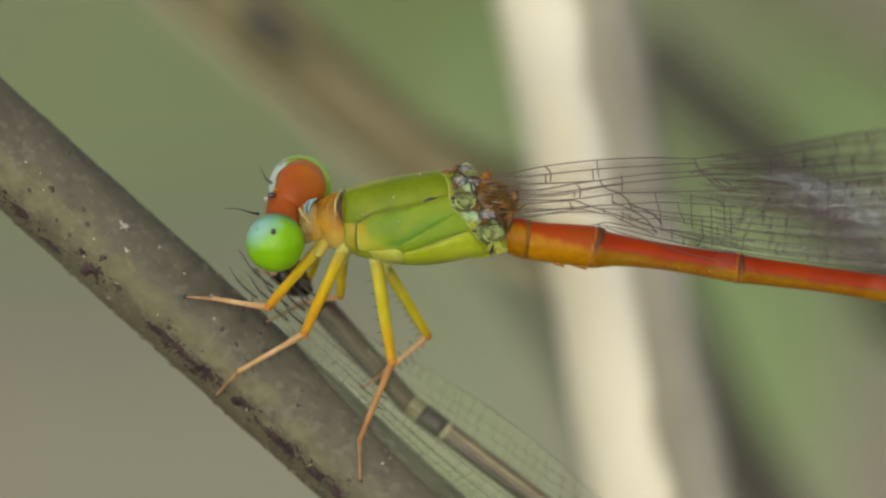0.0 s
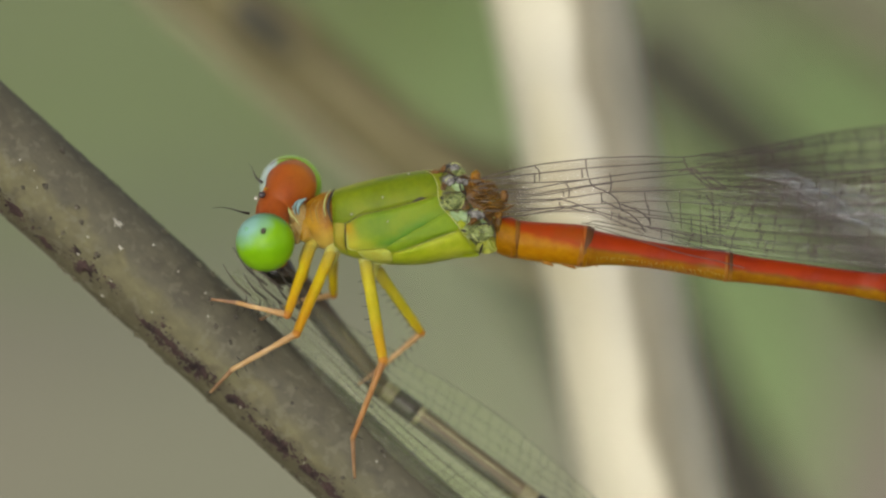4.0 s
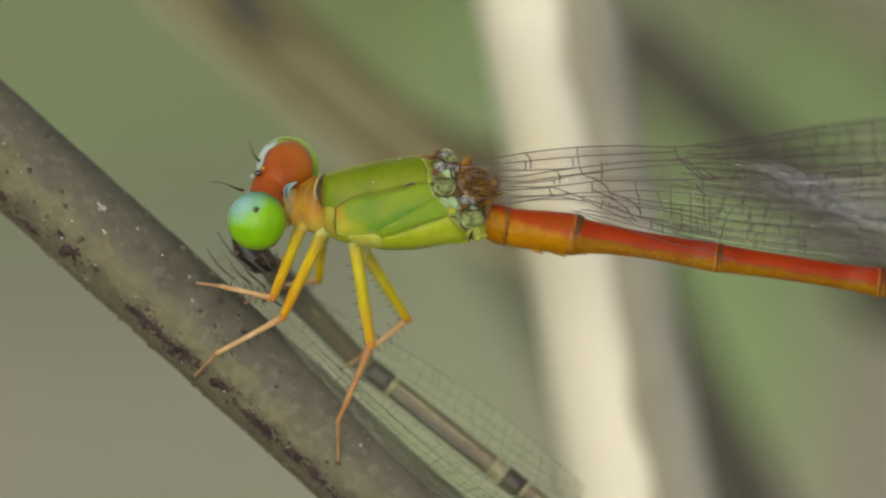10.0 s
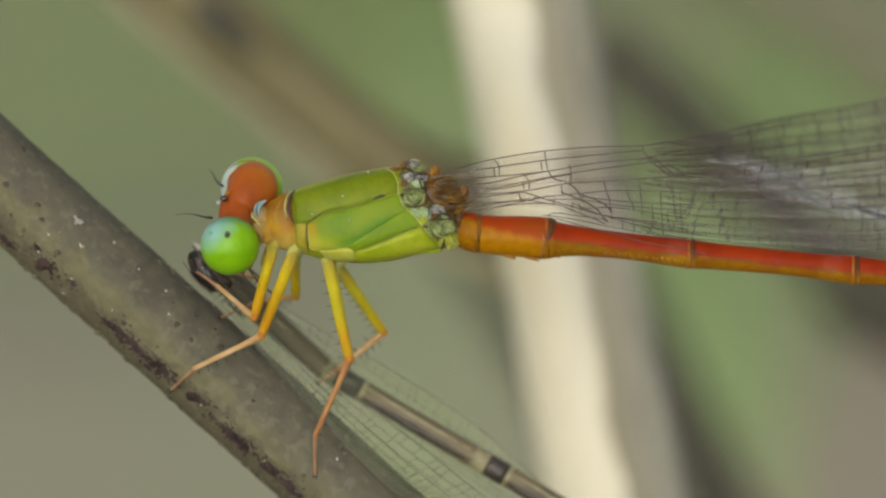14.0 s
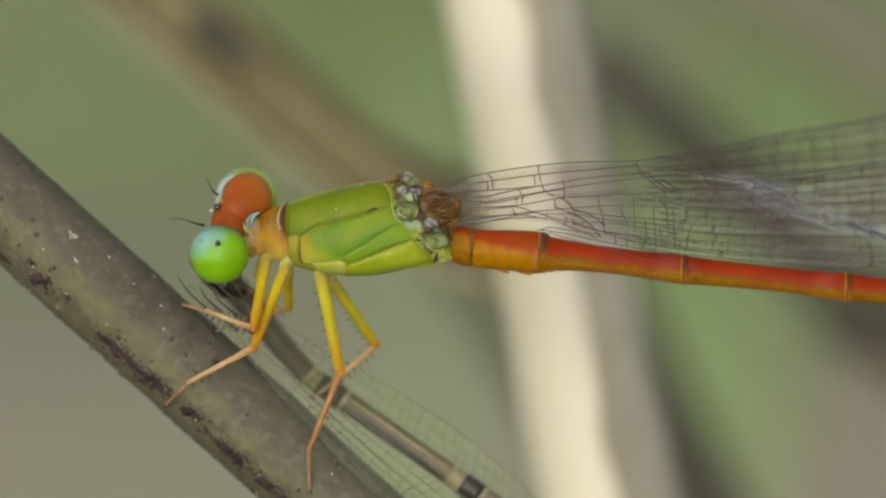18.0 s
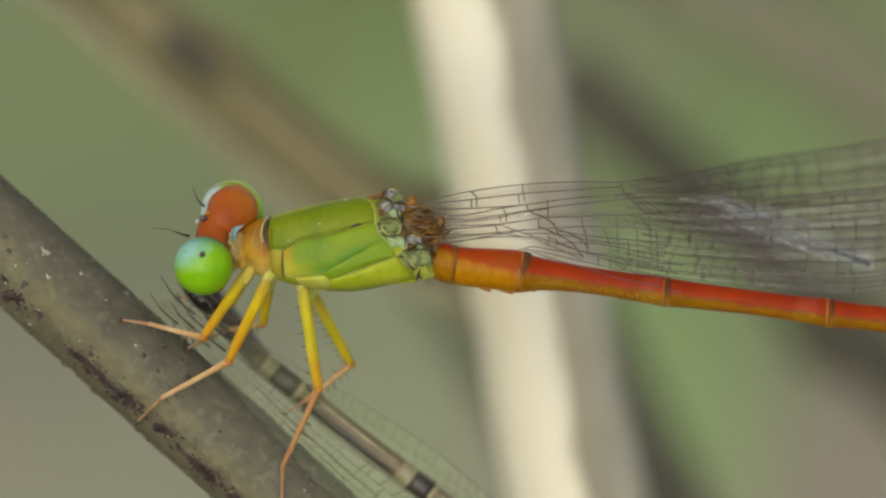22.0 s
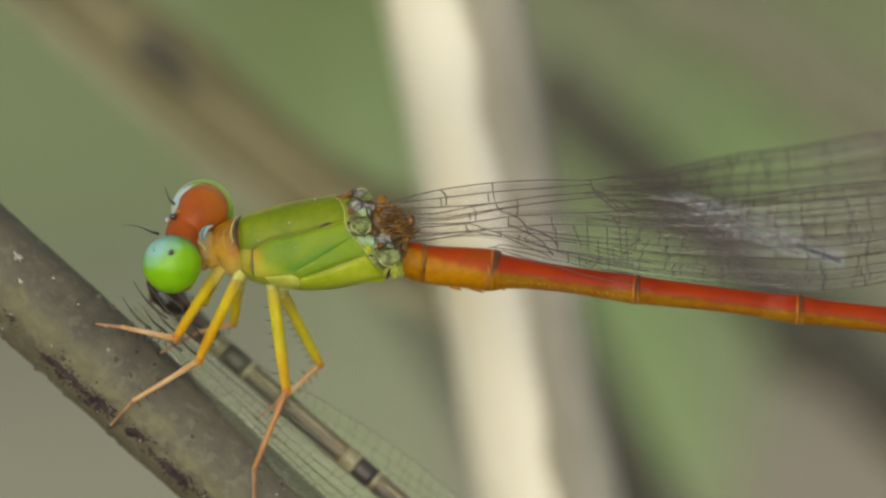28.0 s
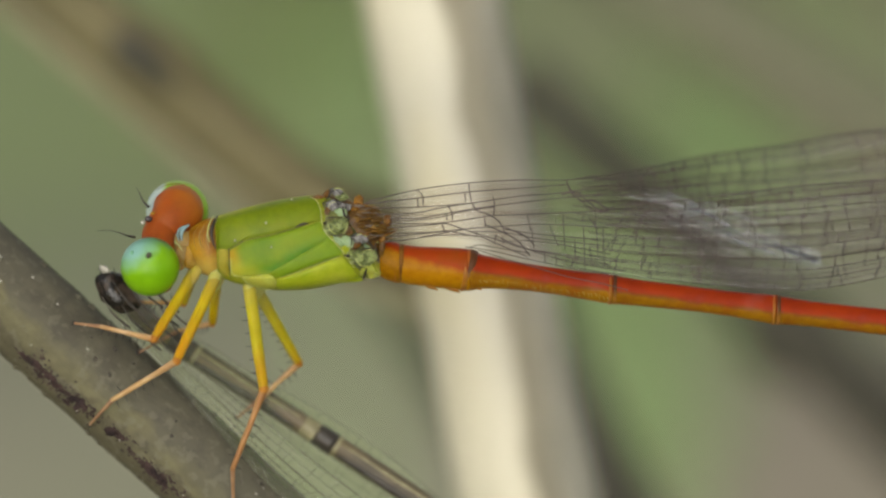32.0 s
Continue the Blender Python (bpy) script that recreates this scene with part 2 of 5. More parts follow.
# surroundings
STRAW = mat("cream_dry_stem", (0.450, 0.394, 0.262), (0.541, 0.496, 0.354), 0.16, 0.6, 0.05, stretch=(1, 1, 0.3))
# greyer right side: mottled skin, plus shade away from the left put into colour
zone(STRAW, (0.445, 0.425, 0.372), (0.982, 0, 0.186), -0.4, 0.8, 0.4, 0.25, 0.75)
zone(STRAW, (0.425, 0.416, 0.357), (0, 0, 0), 0.02, 0.10, 0.5, 0.16, 0.6)
# paler foot: the stronger light low on the reed, painted in
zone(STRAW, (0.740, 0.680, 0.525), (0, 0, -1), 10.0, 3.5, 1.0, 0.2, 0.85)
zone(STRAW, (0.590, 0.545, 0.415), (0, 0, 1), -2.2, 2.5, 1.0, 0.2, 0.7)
SHEATH = mat("grey_papery_sheath", (0.49, 0.47, 0.39), (0.70, 0.665, 0.563), 0.45, 0.7, 0.08, stretch=(1, 1, 0.5), lo=0.40, hi=0.62)
zone(SHEATH, (0.485, 0.438, 0.319), (-0.982, 0, -0.186), -1.20, 0.80, 0.45, 0.3, 0.95)
DRY = mat("brown_dry_stem", (0.096, 0.083, 0.037), (0.177, 0.149, 0.072), 0.16, 0.7, 0.05)
TAN = mat("tan_stem_edge", (0.22, 0.195, 0.115), (0.31, 0.275, 0.17), 0.16, 0.7, 0.05)
DUSK = mat("dark_brown_dead_stem", (0.123, 0.119, 0.072), (0.187, 0.184, 0.115), 0.08, 0.7, 0.05)
SOOT = mat("sooty_brown_dead_stem", (0.032, 0.029, 0.020), (0.061, 0.055, 0.037), 0.08, 0.7, 0.05)
SOIL = mat("mossy_marsh_soil", (0.180, 0.236, 0.094), (0.268, 0.285, 0.150), 0.030, 0.9, 0.6, detail=5.0)
zone(SOIL, (0.20, 0.175, 0.115), (0, 0, 0), 0.04, 0.06, 0.5, 0.0035, 0.6)
zone(SOIL, (0.09, 0.14, 0.035), (0, 0, 0), 0.06, 0.06, 0.5, 0.0012, 0.5)
MUD = mat("dry_greyish_mud", (0.232, 0.226, 0.148), (0.316, 0.303, 0.204), 0.05, 0.9, 0.5, detail=5.0)
zone(MUD, (0.285, 0.240, 0.178), (1, 0, 0), 14, 7, 4, 0.05, 0.85)
zone(MUD, (0.285, 0.250, 0.180), (-1, 0, 0), 26, 5, 4, 0.05, 0.5)
GREENLEAF = mat("soft_green_leaf", (0.235, 0.325, 0.135), (0.305, 0.390, 0.180), 0.1, 0.55, 0.1, sss=0.0)
GRASS = mat("grass_blade", (0.130, 0.190, 0.048), (0.215, 0.255, 0.092), 0.06, 0.6, 0.0)


# ---- mesh helpers (millimetres) ----
def ring_loft(rings, cap=True):
    bm = bmesh.new()
    vs = [[bm.verts.new(p) for p in ring] for ring in rings]
    k = len(vs[0])
    for a, b in zip(vs, vs[1:]):
        for i in range(k):
            bm.faces.new((a[i], a[(i + 1) % k], b[(i + 1) % k], b[i]))
    if cap:
        for ring in (vs[0][::-1], vs[-1]):
            c = bm.verts.new(sum((v.co for v in ring), Vector()) / k)
            for i in range(k):
                bm.faces.new((ring[i], ring[(i + 1) % k], c))
    bmesh.ops.recalc_face_normals(bm, faces=bm.faces)
    return bm


def smooth_line(pts, step=6):
    """A Catmull-Rom line through points."""
    p = [Vector(q) for q in pts]
    p = [2 * p[0] - p[1], *p, 2 * p[-1] - p[-2]]
    out = []
    for a, b, c, d in zip(p, p[1:], p[2:], p[3:]):
        for i in range(step):
            s = i / step
            out.append(0.5 * (2 * b + (c - a) * s + (2 * a - 5 * b + 4 * c - d) * s * s + (3 * b - a - 3 * c + d) * s ** 3))
    return out + [p[-2]]


def tube(pts, radii, sides=8, bm=None, step=6, flat=1.0, rough=0.0):
    """A tapered rod along a smooth line; radii are spread evenly along it."""
    line = smooth_line(pts, step) if step else [Vector(p) for p in pts]
    n = len(line)
    rr = np.interp(np.linspace(0, len(radii) - 1, n), range(len(radii)), radii)
    made = bmesh.new()
    rows = []
    side = None
    for i, p in enumerate(line):
        d = (line[min(i + 1, n - 1)] - line[max(i - 1, 0)]).normalized()
        if side is None:
            side = d.cross(Vector((0.0, 1.0, 0.03))).normalized()
        side = (side - d * side.dot(d)).normalized()
        up = d.cross(side)
        row = []
        for j in range(sides):
            a = 2 * math.pi * j / sides
            o = side * math.cos(a) + up * math.sin(a) * flat
            r = rr[i] * (1 + rough * noise.noise((p + o * rr[i]) * 1.7))
            row.append(p + o * r)
        rows.append(row)
    made.free()
    got = ring_loft(rows)
    if bm is None:
        return got
    join(bm, got)
    return bm


def join(bm, other):
    me = bpy.data.meshes.new("tmp")
    other.to_mesh(me)
    bm.from_mesh(me)
    bpy.data.meshes.remove(me)
    other.free()
    return bm


def blob(c, r, seed=0, rough=0.0, sub=3, freq=1.0, turn=None):
    bm = bmesh.new()
    bmesh.ops.create_icosphere(bm, subdivisions=sub, radius=1)
    for v in bm.verts:
        k = 1 + rough * noise.noise(v.co * freq + Vector((seed * 7.3, seed * 1.7, 0)))
        v.co = Vector((v.co.x * r[0] * k, v.co.y * r[1] * k, v.co.z * r[2] * k))
    if turn:
        bm.transform(Euler([radians(a) for a in turn]).to_matrix().to_4x4())
    bm.transform(Matrix.Translation(c))
    return bm


def part(name, bm, material, parent=None, label="", at=(0, 0, 0), smooth=True):
    """One mesh object from a bmesh in millimetres; at is the place of its origin in its parent's axes."""
    bm.transform(Matrix.Scale(0.001, 4) @ Matrix.Translation(-Vector(at)))
    me = bpy.data.meshes.new(name)
    bm.to_mesh(me)
    bm.free()
    if smooth:
        me.shade_smooth()
    me.materials.append(material)
    ob = new(name, me)
    ob.location = Vector(at) * 0.001
    if parent is not None:
        ob.parent = parent
        up = Vector(parent.get("origin", (0, 0, 0)))
        ob.location = (Vector(at) - up) * 0.001
    ob["origin"] = list(at)
    if label:
        tagged(ob, label)
    return ob


def thing(name, label, category, at, group="", kind=""):
    ob = new(name)
    ob.empty_display_size = 0.002
    ob["origin"] = list(at)
    ob.matrix_world = VIEW @ Matrix.Translation(Vector(at) * 0.001)
    return tagged(ob, label, category, group, kind)


# ---- ground ----
def ground():
    bm = bmesh.new()
    ticks = [-400, -60, -10, -3, -1] + [i * 0.05 for i in range(-12, 25)] + [1.5, 3, 10, 60, 400]
    grid = [[bm.verts.new((x * 1000, y * 1000, 6 * noise.noise(Vector((x * 9, y * 9, 0))) if abs(x) + abs(y) < 3 else 0))
             for y in ticks] for x in ticks]
    for a, b in zip(grid, grid[1:]):
        for i in range(len(ticks) - 1):
            bm.faces.new((a[i], b[i], b[i + 1], a[i + 1]))
    ob = part("ground", bm, SOIL)
    tagged(ob, "mossy marsh soil with green patches", "ground", kind="structure")


ground()


def mud_patch():
    """Bare dry mud below the perch, with a ragged edge, a little above the soil round it."""
    bm = bmesh.new()
    rings = []
    for f in (1.0, 0.94, 0.8, 0.6, 0.4, 0.2):
        ring = []
        for j in range(72):
            a = 2 * math.pi * j / 72
            d = Vector((math.cos(a), math.sin(a), 0))
            r = 196 + 16 * noise.noise(d * 1.6) + 9 * noise.noise(d * 6)
            p = Vector((-15, 130, 0)) + d * r * f
            z = 6 * noise.noise(Vector((p.x * 0.009, p.y * 0.009, 0)))
            ring.append(bm.verts.new((p.x, p.y, -7 if f == 1.0 else z + 4 + 2 * noise.noise(p * 0.05))))
        rings.append(ring)
    for a, b in zip(rings, rings[1:]):
        for j in range(72):
            bm.faces.new((a[j], a[(j + 1) % 72], b[(j + 1) % 72], b[j]))
    bm.faces.new(rings[-1])
    tagged(part("mud_patch", bm, MUD), "bare dry greyish mud below the perch", "ground", kind="structure")


mud_patch()


def grass():
    rng = random.Random(5)
    bm = bmesh.new()
    for i in range(14000):
        k = 1.0 if i < 5000 else 3.2
        x, y = rng.uniform(-230, 230) * k, 330 + rng.uniform(-330, 370) * k
        if Vector((x + 15, y - 130)).length < 198 or (abs(x) < 75 and -420 < y < 345):
            continue
        if noise.noise(Vector((x * 0.02, y * 0.02, 4.0))) < -0.15:
            continue
        h, w, a = rng.uniform(10, 38), rng.uniform(0.8, 2.0), rng.uniform(0, 6.28)
        lean = rng.uniform(0.1, 0.7)
        last = None
        for i in range(4):
            s = i / 3
            c = Vector((x + math.cos(a) * lean * h * s * s, y + math.sin(a) * lean * h * s * s, -4 + h * s))
            o = Vector((-math.sin(a), math.cos(a), 0)) * w * (1 - s * 0.9)
            cur = (bm.verts.new(c - o), bm.verts.new(c + o))
            if last:
                bm.faces.new((last[0], last[1], cur[1], cur[0]))
            last = cur
    ob = part("grass", bm, GRASS)
    tagged(ob, "soft green grass tufts on the marsh ground", "grass", kind="stuff")


grass()


# ---- stems behind the perch ----
def stem(name, a, b, r0, r1, material, label, nodes=(), reach=60, bend=None):
    """A dry stem through two places; it runs on down into the soil and on upwards. bend: millimetres along it at which it is snapped, and the way it hangs from there."""
    a, b = Vector(a), Vector(b)
    d = (b - a).normalized()
    ob = thing(name, label, "stem", a, "dry stems behind the perch")

    def to_soil(p, way):
        return ((VIEW @ (p * 0.001)).z + 0.006) / -(VIEW.to_3x3() @ way).z * 1000
    if bend:
        k, way = a + d * bend[0], Vector(bend[1]).normalized()
        line = [a + d * (-reach + (bend[0] + reach) * i / 10) for i in range(11)] + [k + way * to_soil(k, way) * i / 6 for i in range(1, 7)]
    else:
        line = [a + d * (-reach + (to_soil(a, d) + reach) * i / 14) for i in range(15)]
    line = [p + Vector((noise.noise(p * 0.03), noise.noise(p * 0.03 + Vector((5, 0, 0))), 0)) * 0.5 for p in line]
    part("stalk", tube(line, [r0 * 0.6 if reach < 10 else r0, r0, r1, r1, r1, r1, r1, r1], 24, step=4, rough=0.06), material, ob, at=a)
    for s in nodes:
        c = a + d * s
        part("node", tube([c - d * 1.2, c, c + d * 1.2], [r0 * 1.0, r0 * 1.14, r0 * 1.0], 24), material, ob, at=a)
    return ob


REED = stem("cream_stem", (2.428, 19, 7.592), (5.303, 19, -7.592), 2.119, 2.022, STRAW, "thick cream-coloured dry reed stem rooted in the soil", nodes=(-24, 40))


def sheath():
    """A greyer papery sheath that wraps one side of the reed, with ragged edges."""
    a, d = Vector((2.428, 19, 7.592)), (Vector((5.303, 19, -7.592)) - Vector((2.428, 19, 7.592))).normalized()
    side = d.cross(Vector((0, 1, 0))).normalized()
    bm = bmesh.new()
    rows = []
    for i in range(60):
        c = a + d * (-22 + i * 0.95)
        c += Vector((noise.noise(c * 0.03), noise.noise(c * 0.03 + Vector((5, 0, 0))), 0)) * 0.5
        lo = 10 + 22 * noise.noise(Vector((i * 0.20, 1, 0))) + 10 * noise.noise(Vector((i * 0.9, 4, 0)))
        row = []
        for j in range(13):
            w = radians(lo + (150 - lo) * j / 12)
            o = -Vector((0, 1, 0)) * math.cos(w) + side * math.sin(w)
            row.append(bm.verts.new(c + o * (2.201 + 0.03 * noise.noise(Vector((i * 0.5, j, 2))))))
        rows.append(row)
    for p, q in zip(rows, rows[1:]):
        for j in range(12):
            bm.faces.new((p[j], p[j + 1], q[j + 1], q[j]))
    bmesh.ops.solidify(bm, geom=bm.faces[:], thickness=0.06)
    bmesh.ops.recalc_face_normals(bm, faces=bm.faces)
    part("sheath", bm, SHEATH, REED, "grey papery leaf sheath", at=a)


sheath()
BROWN = stem("brown_stem", (-7.978, 27, 7.818), (-0.355, 27, 1.613), 1.179, 1.130, DRY, "slanting brown dry stem with a dark knot", bend=(15.4, (2.875, 0.05, -15.184)), nodes=(2.2, 9.5))
part("knot", blob((-6.637, 25.9, 6.726), (1.3, 0.5, 0.6), 6, 0.5, 3, 1.2, (0, 38, 0)), SOOT, BROWN, "dark weathered knot", at=(-7.978, 27, 7.818))
stem("dark_stem", (4.45, 52, 7.557), (13.8, 52, -0.86), 1.6, 1.5, SOOT, "dark brown dead stem leaning behind the reed", reach=-0.9, nodes=(14, 46))
# the tan stalk is added to draw the brown stem's light lower-left rim
stem("tan_edge_stalk", (-10.035, 28, 7.846), (-2.295, 28, 1.476), 0.41, 0.41, TAN, "thin tan stalk added as the light lower edge of the brown stem", bend=(18.9, (2.875, 0.05, -15.184)), nodes=(5,))
stem("dark_stem", (11.2, 60, 9.7), (16.4, 60, 6.0), 1.40, 1.35, DUSK, "thick dark brown dead stem", reach=40, nodes=(14, 46))
stem("dark_stem", (6.2, 50, -1.997), (8.75, 50, -7.853), 1.45, 1.60, SOOT, "thin dark dead stem low in the clump", reach=5, nodes=(14, 46))
stem("dark_stem", (0.414, 58, 0.02), (3.075, 58, -3.923), 1.0, 1.0, SOOT, "thin dark dead stem behind the reed", reach=2, nodes=(14, 46))


def leaf(c, size, tilt, label):
    """A broad blade on a stalk that rises from the soil."""
    c = Vector(c)
    ob = thing("green_leaf", label, "leaf", c, "soft green leaves behind the stems")
    bm = bmesh.new()
    rows = []
    for i in range(13):
        s = i / 12
        w = size * 0.32 * math.sin(math.pi * min(1, s * 0.94 + 0.04)) ** 0.8
        p = Vector((0, 0, (s - 0.5) * size)) + Vector((0, 3 * math.sin(s * 3), 0))
        rows.append([bm.verts.new(p + Vector((w * k, -abs(k) * w * 0.25 + 0.6 * noise.noise(Vector((s * 4, k * 2, size))), 0))) for k in (-1, -0.6, -0.2, 0, 0.2, 0.6, 1)])
    for p, q in zip(rows, rows[1:]):
        for j in range(6):
            bm.faces.new((p[j], p[j + 1], q[j + 1], q[j]))
    turn = Matrix.Rotation(radians(tilt), 4, "Y")
    bm.transform(Matrix.Translation(c) @ turn)
    bmesh.ops.solidify(bm, geom=bm.faces[:], thickness=0.3)
    part("blade", bm, GREENLEAF, ob, at=c)
    foot = c + turn @ Vector((0, 0, -size / 2))
    down = VIEW.to_3x3().inverted() @ Vector((0, 0, -1))
    h = (VIEW @ (foot * 0.001)).z * 1000 + 4
    part("stalk", tube([c + turn @ Vector((0, 0.3, -size * 0.3)), foot, foot + down * h * 0.5, foot + down * h], [0.5, 0.7, 0.9, 1.0], 10), GREENLEAF, ob, at=c)


leaf((11.2, 150, -3.3), 17, -20, "broad green leaf in soft light behind the reed")
leaf((17.902, 170, 6.747), 15, 38, "broad green leaf leaning behind the dead stems")
leaf((0.451, 190, 9.039), 12, 10, "broad green leaf low behind the reed")

# ---- perch ----
AX = Vector((0.743, 0, -0.669))      # along the perch, downwards
NX = Vector((0.669, 0, 0.743))       # across it, towards the upper edge
PR = 1.41
PC = Vector((-9.824, 1.7, -0.592))


def perch_at(s, n, lift=0.0):
    """A place on the perch's near side: s mm along it, n mm across it."""
    n = max(-PR * 0.995, min(PR * 0.995, n))
    r = PR + lift
    return PC + AX * s + NX * (n * r / PR) - Vector((0, math.sqrt(PR * PR - n * n) * r / PR, 0))


def perch():
    ob = thing("perch_stem", "olive brown dead plant stem with dark blotches and pale specks", "stem", PC)
    ob.matrix_world = VIEW @ Matrix.Translation(PC * 0.001) @ Matrix((AX, (0, 1, 0), NX)).transposed().to_4x4()
    ob["origin"] = [0, 0, 0]
    wd = VIEW.to_3x3() @ AX
    down = ((VIEW @ (PC * 0.001)).z + 0.006) / -wd.z * 1000
    near = [-60, -40, -25, -15] + [-12 + i * 0.2 for i in range(140)] + [20, 30, 50, 90, down]
    rows = []
    for s in near:
        row = []
        for j in range(64):
            a = 2 * math.pi * j / 64
            q = Vector((s, math.cos(a) * PR, math.sin(a) * PR))
            k = 1 + 0.020 * noise.noise(q * 0.9) + 0.014 * noise.noise(q * 3.1) + 0.006 * noise.noise(q * 7.0) + 0.006 * math.sin(a * 9 + 0.2 * s)
            row.append(Vector((s, q.y * k, q.z * k)))
        rows.append(row)
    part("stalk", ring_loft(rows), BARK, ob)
    inv = Matrix((AX, (0, 1, 0), NX))

    def lay(name, s, n, r, material, seed, thick=0.05, long=1.6, label=""):
        q = perch_at(s, n, -thick * 0.25) - PC
        c = inv @ q
        bm = blob((0, 0, 0), (r * long, thick, r), seed, 0.9, 3, 2.4)
        tilt = math.degrees(math.asin(max(-1, min(1, n / PR))))
        bm.transform(pose(0, 0, 0, -tilt, 0, 0))
        bm.transform(Matrix.Translation(c))
        part(name, bm, material, ob, label)
    rng = random.Random(11)
    # purple-brown blotches in clusters along the lower edge
    for cs, cn, size, count in [(-2.03, -1.32, 0.25, 3), (-0.97, -1.06, 0.35, 7), (-0.03, -0.92, 0.2, 3), (1.83, -1.07, 0.35, 8), (2.46, -1.05, 0.4, 10), (3.54, -1.05, 0.35, 9), (4.69, -1.02, 0.35, 8), (6.03, -1.07, 0.35, 8), (6.59, -1.1, 0.4, 9), (7.72, -1.15, 0.4, 9), (8.57, -1.14, 0.4, 8), (-3.44, -1.19, 0.4, 8), (-4.91, -1.23, 0.4, 8), (9.47, -1.19, 0.4, 8)]:
        cn += 0.16
        for _ in range(count):
            lay("blotch", cs + rng.gauss(0, size), cn + rng.gauss(0, size * 0.30), rng.uniform(0.03, 0.105), BLOTCH, rng.random() * 50, 0.012, rng.uniform(0.9, 1.8))
        crumbs = bmesh.new()
        for _ in range(count * 10):
            q = inv @ (perch_at(cs + rng.gauss(0, size * 1.3), cn + rng.gauss(0, size * 0.42), -0.002) - PC)
            w = rng.uniform(0.010, 0.042)
            join(crumbs, blob(q, (w * 1.4, w * 0.6, w), rng.random() * 50, 0.7, 1, 2.0))
        tagged(part("dirt", crumbs, BLOTCH, ob), kind="stuff")
        lay("blotch", cs, cn, size * 0.34, BLOTCH, rng.random() * 50, 0.016, 1.7)
    # warts
    for _ in range(22):
        lay("wart", rng.uniform(-5, 9), rng.uniform(-1.1, 1.15), rng.uniform(0.032, 0.075), WART, rng.random() * 50, 0.06, 1.1)
    for _ in range(26):
        lay("speck", rng.uniform(-5, 9), rng.uniform(-1.2, 1.25), rng.uniform(0.012, 0.035), SPECK, rng.random() * 50, 0.03, 1.2)
    # knobs that break the lower outline
    for _ in range(26):
        lay("knob", rng.uniform(-6, 9), rng.choice((-1, -1, 1)) * rng.uniform(1.28, 1.38), rng.uniform(0.05, 0.10), BARK, rng.random() * 50, 0.09, 1.5)
    for _ in range(4):
        q = inv @ (perch_at(rng.uniform(-5, 8), rng.uniform(-1.2, 1.3), 0.01) - PC)
        d = Vector((rng.gauss(0, 0.12), 0, rng.gauss(0, 0.12)))
        part("fibre", tube([q - d, q + Vector((d.z * 0.6, -0.05, -d.x * 0.6)), q + d], [0.002, 0.005, 0.002], 5), WART, ob)
    # a scale of lichen, a curl of fluff
    lay("lichen", *(-1.07, 0.62), 0.13, SPECK, 3.0, 0.03, 1.3, "pale grey lichen scale")
    lay("lichen", *(-0.55, 0.19), 0.06, SPECK, 9.0, 0.03, 2.0)
    lay("wart", *(-3.6, 1.09), 0.08, WART, 4.0, 0.09, 1.1)
    lay("wart", *(2.98, 0.33), 0.07, WART, 5.0, 0.10, 1.0)
    return ob


perch()


# ---- the feeding damselfly ----
HOME = Vector((-2.147, 0.3, 0.336))
FLY = thing("damselfly", "green and orange damselfly with red abdomen, feeding on the stem", "damselfly", HOME)


def section_loft(stations, sides=36, power=2.3):
    """A body from slanted cross sections: top, bottom (x, z), middle depth, half depth."""
    rows = []
    st = [np.array([*a, *b, c, d], float) for a, b, c, d in stations]
    n = len(st)
    fine = []
    for i in range(n - 1):
        p0, p1, p2, p3 = st[max(i - 1, 0)], st[i], st[i + 1], st[min(i + 2, n - 1)]
        for k in range(5):
            s = k / 5
            fine.append(0.5 * (2 * p1 + (p2 - p0) * s + (2 * p0 - 5 * p1 + 4 * p2 - p3) * s * s + (3 * p1 - p0 - 3 * p2 + p3) * s ** 3))
    fine.append(st[-1])
    for q in fine:
        top, bot, yc, hd = Vector((q[0], 0, q[1])), Vector((q[2], 0, q[3])), q[4], q[5]
        mid, half = (top + bot) / 2, (top - bot) / 2
        row = []
        for j in range(sides):
            a = 2 * math.pi * j / sides
            c, s = math.cos(a), math.sin(a)
            c, s = math.copysign(abs(c) ** (2 / power), c), math.copysign(abs(s) ** (2 / power), s)
            row.append(mid + half * c + Vector((0, yc - hd * s, 0)))
        rows.append(row)
    return ring_loft(rows)


def seen_on(tree, x, z, default=0.0):
    hit = tree.ray_cast(Vector((x, -20, z)), Vector((0, 1, 0)))
    return hit[0].y if hit[0] is not None else default


